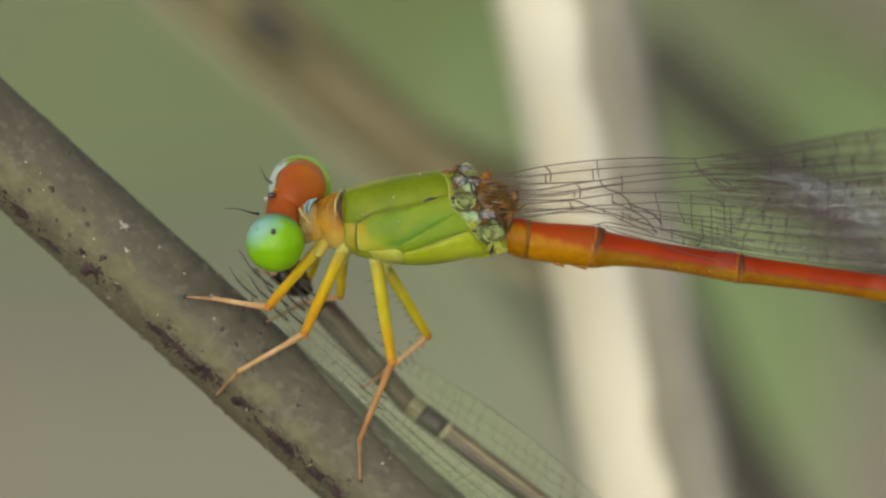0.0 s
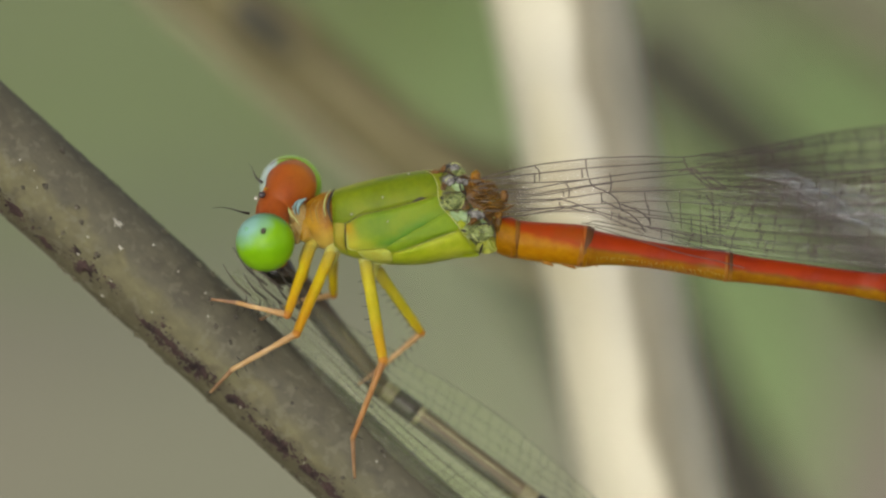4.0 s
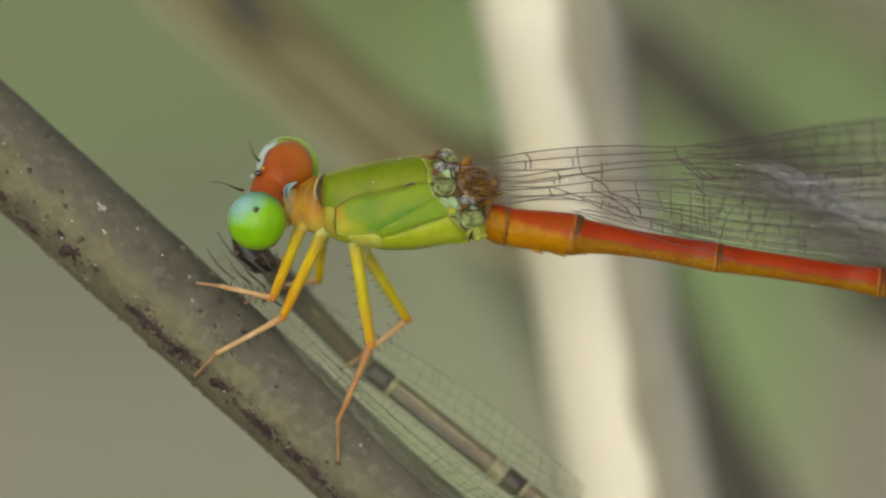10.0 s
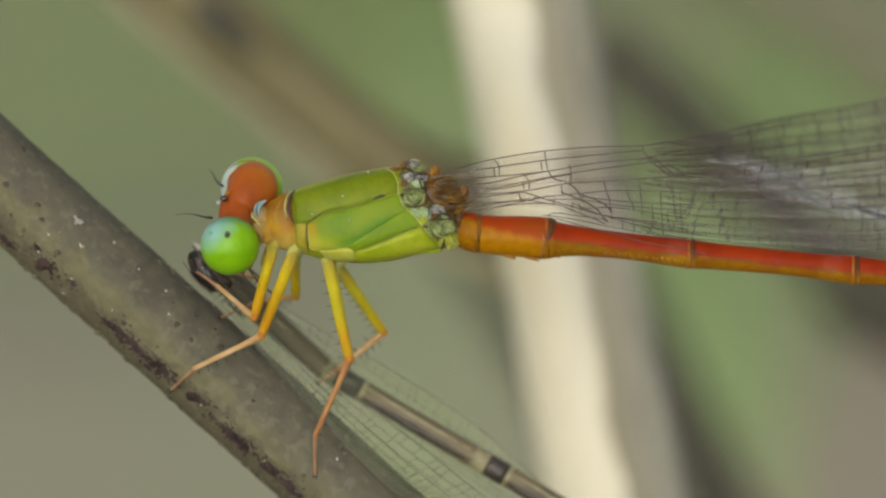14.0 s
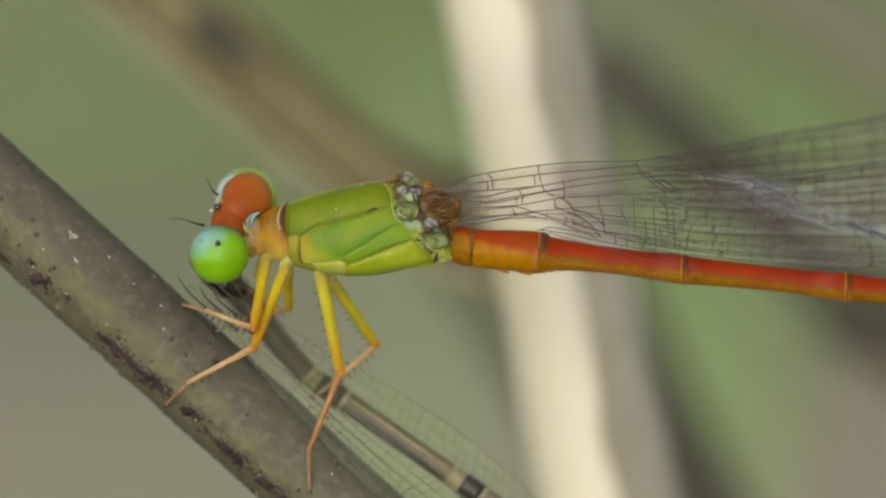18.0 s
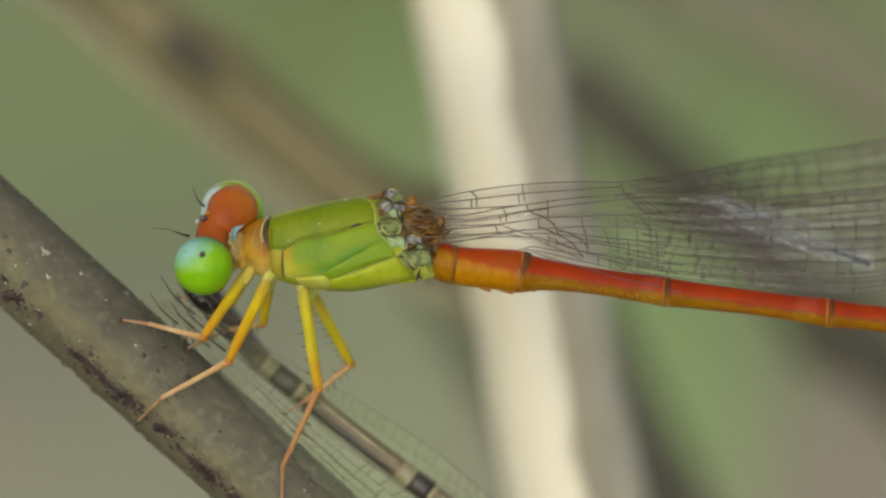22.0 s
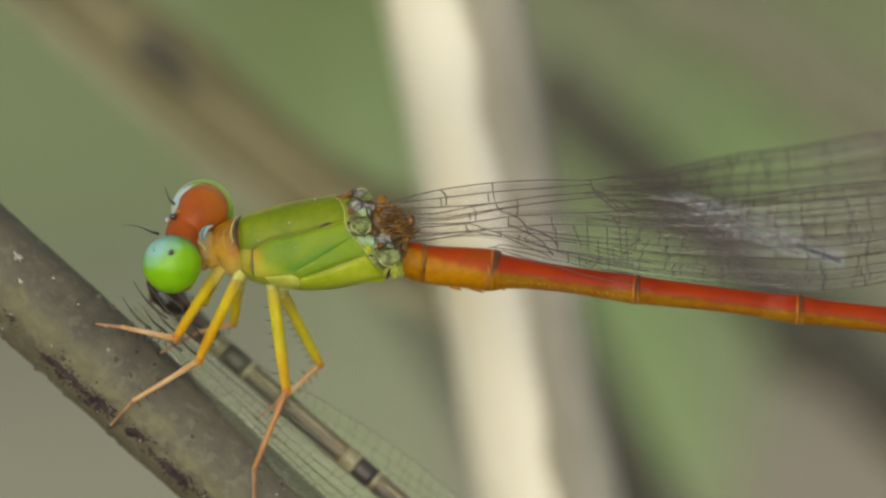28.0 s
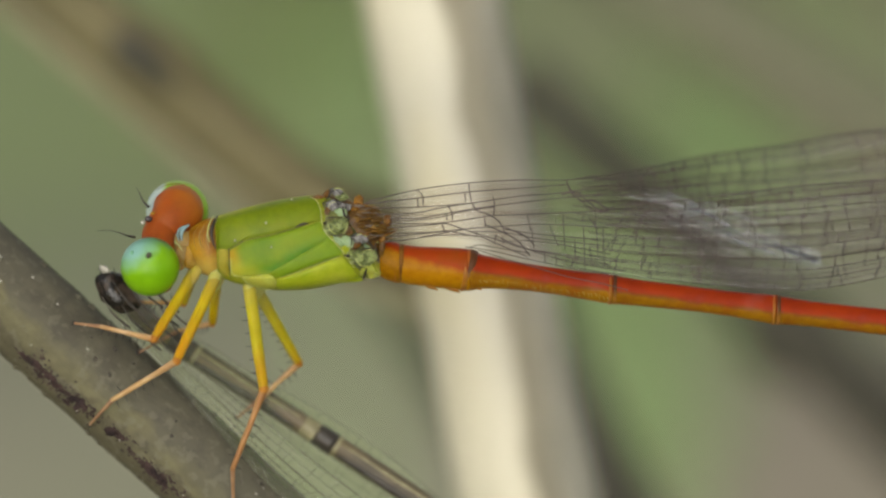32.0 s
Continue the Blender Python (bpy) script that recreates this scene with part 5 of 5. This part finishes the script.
FOOT = mat("dusky_orange_foot", (0.204, 0.102, 0.051), (0.340, 0.197, 0.109), 2.5, 0.55, 0.01, sss=0.15)
HIP_FORE = mat("amber_fore_hip", (0.38, 0.270, 0.030), (0.50, 0.410, 0.110), 1.8, 0.45, 0.03, spec=0.12, sss=0.9)
HIP = mat("pale_yellow_hip", (0.380, 0.340, 0.060), (0.500, 0.470, 0.180), 1.8, 0.45, 0.03, spec=0.15, sss=0.9)
HIND_SHIN = mat("brown_orange_shin", (0.230, 0.095, 0.032), (0.340, 0.170, 0.060), 2.0, 0.5, 0.008, sss=0.2)
leg("fore", (-4.352, 0, 0.016), (-5.238, -1.25, -1.99), (-6.74, -0.45, -1.645), (-7.487, -0.02, -1.552), 0.150, LEG, SHIN, 0, keys=[(0, -8.384, 0.25, -1.424), (0.3, -8.256, 0.2, -1.904), (0.5, -8.096, 0, -2.416), (1, -8.336, 0, -2.752), (1.5, -8.352, 0, -2.608), (2, -8.4, 0, -2.64), (2.5, -8.064, 0, -2.144), (3, -7.456, 0, -1.584), (3.5, -7.488, 0, -1.552), (5.5, -7.488, 0, -1.552), (13, -7.488, 0, -1.552), (13.5, -7.344, 0, -1.344), (14, -6.784, 0.2, -0.848), (14.5, -6.944, 0.2, -0.784), (15, -7.216, 0.2, -0.656), (15.5, -7.584, 0.2, -0.496), (17.5, -7.104, 0, -1.328), (18.5, -7.008, 0, -1.376), (19, -6.944, -0.1, -1.888), (20, -6.912, -0.15, -2.208), (20.5, -7.744, 0, -1.504), (21, -7.952, 0.1, -1.328), (32, -7.952, 0.1, -1.312)])
leg("mid", (-3.775, -0.05, -0.176), (-4.922, -1.1, -2.565), (-6.851, -0.48, -3.545), (-7.54, 0.50, -4.194), 0.158, LEG, SHIN, 0)
leg("hind", (-2.848, 0, -0.432), (-2.357, -1.2, -3.328), (-3.416, -0.55, -5.492), (-3.453, 0.28, -6.617), 0.172, LEG_HIND, HIND_SHIN, 7)
leg("fore", (-4.476, 0.7, -0.225), (-4.891, 1.4, -0.917), (-6.013, 1.2, -0.756), (-6.412, 1.1, -0.691), 0.125, LEG, SHIN, 0)
leg("mid", (-3.79, 0.9, -0.337), (-3.998, 1.9, -1.532), (-5.062, 1.9, -1.677), (-6.169, 1, -2.153), 0.145, LEG, SHIN, 0)
leg("hind", (-2.601, 0.9, -0.626), (-1.451, 1.9, -2.676), (-2.806, 2, -3.661), (-3.383, 1.7, -4.011), 0.155, LEG_HIND, SHIN, 9)
for top, (thigh, shin, hip, knee, toe, l1, l2, frame_of, keys), r in zip(
        ((-4.036, 0.25, 0.577), (-3.49, 0.15, 0.256), (-2.658, 0.2, 0.016), (-4.234, 0.6, 0.257), (-3.562, 0.7, 0.096), (-2.439, 0.7, -0.144)), LEGS, (0.24, 0.25, 0.27, 0.20, 0.21, 0.23)):
    top, d = Vector(top), (knee - hip).normalized()
    part("hip", tube([top, top.lerp(hip, 0.55), hip + d * 0.02, hip + d * 0.30, hip + d * 0.48], [r * 1.2, r, 0.185, 0.150, 0.100], 20, rough=0.12), HIP_FORE if r in (0.24, 0.20) else HIP, FLY, at=HOME)


# ---- the prey ----
BAND = Vector((-2.752, 2.1, -4.064))
PREY_FLY = thing("prey_damselfly", "half-eaten dark damselfly with pale-ringed abdomen and clear wings", "damselfly", BAND)


def prey():
    # tail piece, drawn along x from the first dark band
    r = 0.315

    def rod(a, b, k=1.0, n=4):
        return tube([(a + (b - a) * i / n, 0, 0) for i in range(n + 1)], [r * k] * 2, 20, step=2)
    tail = part("tail", rod(-0.95, 9.2, 1.0, 12), PREY, PREY_FLY, "grey brown abdomen with straw rings and black bands")
    for x, w, k, m, nm in ((-0.02, 0.78, 1.06, PREY_DARK, "dark_band"), (-0.62, 0.42, 1.03, PREY_PALE, "pale_ring"), (0.46, 0.14, 1.05, PREY_PALE, "pale_ring"),
                           (4.88, 0.62, 1.06, PREY_DARK, "dark_band"), (4.36, 0.50, 1.03, PREY_PALE, "pale_ring"), (5.27, 0.12, 1.05, PREY_PALE, "pale_ring")):
        part(nm, rod(x - w / 2, x + w / 2, k, 2), m, tail)
    for a, b in ((0.5, 3.95), (5.4, 9.0)):
        part("dark_stripe", tube([(a, -0.20, -0.15), ((a + b) / 2, -0.21, -0.15), (b, -0.20, -0.15)], [0.08, 0.13, 0.08], 8), PREY_DARK, tail)
        part("pale_stripe", tube([(a, -0.25, 0.12), ((a + b) / 2, -0.265, 0.12), (b, -0.25, 0.12)], [0.04, 0.06, 0.04], 8), PREY_PALE, tail)
    front = part("waist", tube([(0.1, 0, 0), (-1.9, 0, 0.02), (-3.9, 0, 0.05)], [r * 1.02, r * 1.05, r * 1.15], 20), PREY_FRONT, PREY_FLY, "sooty front of the abdomen")
    part("side_stripe", tube([(-0.05, -0.13, -0.17), (-1.8, -0.14, -0.18), (-3.7, -0.14, -0.2)], [0.12, 0.16, 0.16], 10), PREY_DARK, front)
    part("side_stripe", tube([(-0.05, -0.23, 0.15), (-1.8, -0.235, 0.16), (-3.7, -0.245, 0.17)], [0.04, 0.06, 0.05], 8), PREY_PALE, front)
    rest = part("torn_thorax", tube([(-0.62, 0, 0.10), (-0.42, 0, 0.04), (-0.1, 0, 0), (0.3, 0, 0.0), (0.62, 0, 0.02), (0.86, 0, 0.03)],
                                    [0.15, 0.35, 0.47, 0.45, 0.33, 0.15], 28, rough=0.4), PREY_TORN, PREY_FLY, "blackish chewed remains of the thorax")
    part("shred", blob((-0.58, -0.1, 0.26), (0.17, 0.15, 0.10), 7, 0.8, 3, 2.0), SPECK, rest)
    for a in (20, 60, 110):
        d = Vector((-math.cos(radians(a)), -0.3, math.sin(radians(a)) * 0.7))
        part("stub", tube([d * 0.3, d * 0.8], [0.03, 0.01], 6), BRISTLE, rest)
    return tail, front, rest


TAIL, WAIST, REST = prey()
PREY_VEINS = [(0.0, 0.0), (0.28, 0.0), (0.50, 0.12), (0.70, 0.0), (0.86, 0.2), (1.0, 0.0)]
for lead, trail, y0, y1, sd in (
        ([(-6.912, -0.784), (-5.664, -1.824), (-4.224, -3.184), (-2.624, -4.704), (-0.704, -6.384), (1.216, -7.824), (2.816, -8.784)], [(-7.024, -0.944), (-5.984, -2.064), (-4.704, -3.504), (-3.264, -5.104), (-1.664, -6.704), (0.256, -8.144), (2.496, -8.944)], 0.5, -0.1, 21),
        ([(-6.464, -0.464), (-5.024, -1.424), (-3.264, -2.544), (-1.344, -3.632), (0.576, -4.864), (2.176, -6.144), (3.616, -7.424)], [(-6.624, -0.704), (-5.344, -1.904), (-3.664, -3.344), (-1.824, -4.864), (0.096, -6.224), (1.856, -7.344), (3.456, -7.824)], 1.6, 2.0, 22),
        ([(-6.784, -0.704), (-5.424, -1.776), (-3.904, -3.056), (-2.144, -4.464), (-0.224, -5.984), (1.536, -7.344), (3.136, -8.304)], [(-6.944, -0.944), (-5.824, -2.144), (-4.464, -3.584), (-2.944, -5.104), (-1.344, -6.544), (0.576, -7.824), (2.816, -8.704)], 0.7, 0.3, 23)):
    wing(lead, trail, y0 + 0.5, y1 + 0.5, sd, PREY_FLY, BAND, "clear wing of the prey lying along the stem", cells=36, thick=0.42, film=PREY_FILM, veins=PREY_VEINS)
rng = random.Random(17)
for k in range(13):
    side = 0.105 * ((k * 5) % 13 - 4)
    a = Vector((-6.10 + side * 0.7, 0.25, -1.15 + side * 0.7)) + Vector((0.10 * k, 0.05 * k, -0.09 * k))
    h = rng.uniform(0.7, 1.5)
    part("prey_leg", tube([a, a + Vector((-0.40 * h, -0.1, 0.34 * h)), a + Vector((-0.72 * h, -0.15, 0.80 * h))], [0.034, 0.028, 0.012], 6), (WART, PREY_DARK)[k % 2], PREY_FLY, at=BAND)


# ---- what moves ----
def motions():
    body_rows = [
        (0, -0.17, 0.08, 0.05), (0.5, -0.214, 0.032, 0.85), (1, -0.237, 0.051, 0.24), (1.5, -0.221, 0.077, 0.05),
        (2, -0.235, 0.054, -1.04), (2.5, -0.288, 0.035, -0.24), (3, -0.36, -0.013, -0.74), (3.5, -0.334, 0.016, -0.25),
        (5.5, -0.222, 0.027, -0.15), (6, -0.149, 0.002, -0.46), (6.5, -0.05, -0.022, -0.57), (7, -0.075, -0.022, -0.11),
        (7.5, -0.075, -0.046, 0.56), (8, -0.099, -0.046, 0.52), (8.5, -0.05, -0.022, 0.89), (9, -0.075, -0.022, 0.71),
        (9.5, -0.125, -0.022, 0.8), (10, -0.123, -0.022, 0.8), (10.5, -0.125, 0.003, 0.98), (11, -0.026, -0.022, 0.34),
        (11.5, 0.022, -0.046, 0.65), (12, 0.048, -0.022, 0.56), (12.5, 0.046, 0.002, 0.37), (13, -0.002, 0.003, 0.03),
        (13.5, -0.026, 0.002, -0.11), (14, -0.32, 0.026, -2.17), (14.5, -0.37, 0.075, -2.01), (15, -0.346, 0.075, -1.68),
        (15.5, -0.394, 0.027, -1.4), (17.5, -0.44, 0.075, -1.86), (18, -0.366, 0.075, -1.67), (18.5, -0.44, 0.051, -1.37),
        (19, -0.44, 0.051, -1.52), (19.5, -0.39, 0.075, -1.68), (20, -0.392, 0.075, -1.37), (20.5, -0.195, 0.125, -2.01),
        (21, -0.123, 0.075, -1.4), (21.5, -0.026, 0.099, -0.72), (22, -0.048, 0.099, -0.45), (22.5, -0.05, 0.123, -0.24),
        (23, -0.074, 0.123, -0.42), (23.5, -0.024, 0.149, -0.39), (24, -0.098, 0.149, -0.6), (24.5, -0.074, 0.149, -0.23),
        (26.5, -0.098, 0.173, -0.39), (27, -0.098, 0.173, -0.24), (27.5, -0.122, 0.198, -0.72), (28, -0.122, 0.246, -0.73),
        (28.5, -0.098, 0.222, -0.42), (29, -0.048, 0.246, -0.39), (29.5, -0.048, 0.222, -0.54), (30, -0.024, 0.197, -0.42),
        (30.5, -0.05, 0.198, -0.42), (31, -0.074, 0.222, -0.39), (31.5, -0.195, 0.173, -0.73), (32, -0.198, 0.227, -0.73),
    ]
    head_rows = [
        (0, -0.014, -0.003, -1.66), (0.5, -0.009, -0.002, -3.47), (1, -0.02, -0.005, -3.43), (1.5, -0.03, -0.007, -4.94),
        (2, -0.019, -0.004, -3.42), (2.5, -0.007, -0.002, -4.13), (3, 0.015, 0.004, -2.62), (3.5, 0.009, 0.002, -0.82),
        (5.5, 0.046, 0.011, -1.21), (6, 0.024, 0.006, -4.37), (6.5, 0.005, 0.001, -7.21), (7, 0.052, 0.012, -4.78),
        (7.5, 0.06, 0.014, -0.57), (8, 0.089, 0.02, 0.45), (8.5, 0.041, 0.009, -0.38), (9, 0.071, 0.016, 1.15),
        (9.5, 0.103, 0.024, 2.72), (10, 0.108, 0.025, 3.77), (10.5, 0.075, 0.017, 1.19), (11, 0.037, 0.008, 0.53),
        (11.5, 0.027, 0.006, -2.73), (12, -0.014, -0.003, -0.83), (12.5, 0.003, 0.001, -1.49), (13, 0.004, 0.001, -0.31),
        (13.5, -0.001, -0, -0.83), (14, 0.077, 0.018, -2.33), (14.5, 0.134, 0.031, -1.37), (15, 0.112, 0.026, 2.22),
        (15.5, 0.152, 0.035, 4.21), (17.5, 0.071, 0.016, 4.57), (18, 0.034, 0.008, 2.04), (18.5, 0.045, 0.01, 3.14),
        (19, 0.082, 0.019, 5.46), (19.5, 0.057, 0.013, 1.81), (20, 0.07, 0.016, 2.85), (20.5, 0.03, 0.007, 2.19),
        (21, 0.053, 0.012, 4.27), (21.5, 0.039, 0.009, -0.28), (22, 0.083, 0.019, 2.85), (22.5, 0.066, 0.015, 3.38),
        (23, 0.095, 0.022, 4.89), (23.5, 0.037, 0.008, 3.05), (24, 0.09, 0.021, 4.4), (24.5, 0.044, 0.01, -0.97),
        (26.5, 0.083, 0.019, 7.1), (27, 0.094, 0.022, 8.75), (27.5, 0.061, 0.014, 4.04), (28, 0.066, 0.015, 5.12),
        (28.5, 0.061, 0.014, 2.91), (29, 0.037, 0.009, 3.12), (29.5, 0.043, 0.01, 4.7), (30, 0.043, 0.01, 4.29),
        (30.5, 0.061, 0.014, 2.98), (31, 0.054, 0.013, 1.83), (31.5, 0.078, 0.018, 2.71), (32, 0.074, 0.017, 1.65),
    ]
    pivot = Vector((-1.249, 0.3, 1.298))
    poses = []
    for t, dx, dz, turn in body_rows:
        local = Matrix.Translation((pivot + Vector((dx, 0, dz))) * 0.001) @ Matrix.Rotation(radians(turn), 4, "Y") @ Matrix.Translation((HOME - pivot) * 0.001)
        poses.append((t, local))
    walk(FLY, [(t, VIEW @ m) for t, m in poses])
    c = Vector((-4.468, 0.25, 0.657)) - HOME
    walk(HEAD, [(t, Matrix.Translation((c + Vector((dx, 0, dz))) * 0.001) @ Matrix.Rotation(radians(turn), 4, "Y")) for t, dx, dz, turn in head_rows])
    for thigh, shin, hip, knee, toe, l1, l2, frame_of, keys in LEGS:
        up, low = [], []
        for t, m in poses:
            foot = toe
            if keys:
                kt = [k[0] for k in keys]
                foot = Vector([np.interp(t, kt, [k[i] for k in keys]) for i in (1, 2, 3)])
            h = hip - HOME
            f = (m.inverted() @ (foot * 0.001)) * 1000
            d = f - h
            dist = min(d.length, (l1 + l2) * 0.999)
            d.normalize()
            along = (l1 * l1 - l2 * l2 + dist * dist) / (2 * dist)
            out = math.sqrt(max(0.0, l1 * l1 - along * along))
            bend = (knee - hip) - d * (knee - hip).dot(d)
            k = h + d * along + bend.normalized() * out
            up.append((t, Matrix.Translation(h * 0.001) @ frame_of(h, k)))
            low.append((t, Matrix.Translation(k * 0.001) @ frame_of(k, f)))
        walk(thigh, up)
        walk(shin, low)
    # prey: place of the first dark band and slope of the tail; the torn front end
    tail_rows = [
        (0, -1.424, -5.008, 37), (1, -1.488, -5.04, 37), (2, -1.664, -4.88, 37), (3, -1.92, -4.704, 37),
        (5.5, -2.08, -4.608, 37), (6, -2.16, -4.592, 37.5), (7, -2.24, -4.384, 38), (8, -2.288, -4.144, 38),
        (9, -2.288, -4.208, 39), (10, -2.32, -4.24, 38.5), (11, -2.48, -4.32, 37), (12, -2.624, -4.272, 35),
        (13, -2.768, -4.08, 33.5), (14, -2.512, -4.032, 30.5), (15, -2.432, -4.16, 32), (15.5, -2.416, -4.08, 33),
        (17.5, -2.656, -3.824, 34), (18, -2.88, -3.84, 35), (19, -2.896, -3.616, 35), (20, -3.056, -3.504, 35),
        (21, -3.36, -3.232, 35.5), (22, -3.376, -3.088, 38), (23, -3.344, -2.88, 40), (24, -3.584, -2.912, 40),
        (24.5, -3.632, -2.944, 40), (26.5, -3.904, -2.416, 41), (27, -3.888, -2.432, 41), (28, -4.032, -2.368, 41),
        (29, -4.288, -2.272, 39), (30, -4.576, -2.208, 36), (31, -4.96, -2.08, 33.5), (32, -4.96, -1.984, 33),
    ]
    rest_rows = [
        (0, -5.504, 1.5, -0.736, 45), (6, -5.856, 1.4, -0.464, 42), (9, -5.888, 1.4, -0.528, 42), (11, -6.016, 1.3, -0.72, 42),
        (12, -6.144, 1.1, -0.784, 42), (13, -6.496, 0.9, -0.752, 42), (14, -6.528, 0.9, -0.736, 42), (15, -6.224, 1.1, -0.464, 42),
        (15.5, -6.144, 1.2, -0.464, 42), (17.5, -5.952, 1.4, -0.528, 42), (19, -5.952, 1.4, -0.528, 42), (23, -5.744, 1.4, -0.464, 42),
        (28, -5.984, 1.3, -0.4, 42), (29, -6.112, 1.2, -0.464, 42), (30, -6.432, 0.9, -0.512, 40), (31, -6.784, 0.8, -0.4, 38),
        (32, -6.832, 0.8, -0.368, 38),
    ]
    waist_rows = [
        (0, -4.896, -1.424), (6, -5.264, -1.024), (9, -5.312, -1.104), (11, -5.504, -1.264),
        (13, -6.064, -1.072), (14, -5.984, -1.104), (15, -5.808, -0.848), (15.5, -5.792, -0.816),
        (17.5, -5.744, -0.864), (20, -5.744, -0.832), (23, -5.344, -0.912), (28, -6.016, -0.464),
        (29, -6.272, -0.4), (30, -6.432, -0.56), (31, -6.752, -0.528), (32, -6.784, -0.464),
    ]
    tl, wl = [], []
    for t, x, z, slope in tail_rows:
        p = Vector((x, 2.6, z)) - BAND
        m = Matrix.Translation(p * 0.001) @ Matrix.Rotation(radians(slope), 4, "Y")
        tl.append((t, m))
        j = p + Matrix.Rotation(radians(slope), 3, "Y") @ Vector((-0.85, 0, 0))
        ex, ez = (np.interp(t, [r[0] for r in waist_rows], [r[i] for r in waist_rows]) for i in (1, 2))
        d = Vector((ex, 2.6, ez)) - BAND - j
        d.y = math.sqrt(max(0.0, 3.85 ** 2 - d.x ** 2 - d.z ** 2))
        q = (-d).to_track_quat("X", "Z").to_matrix().to_4x4()
        wl.append((t, Matrix.Translation(j * 0.001) @ q))
    walk(TAIL, tl)
    walk(WAIST, wl)
    walk(REST, [(t, Matrix.Translation((Vector((x, y, z)) - BAND) * 0.001) @ Matrix.Rotation(radians(turn), 4, "Y")) for t, x, y, z, turn in rest_rows])


motions()
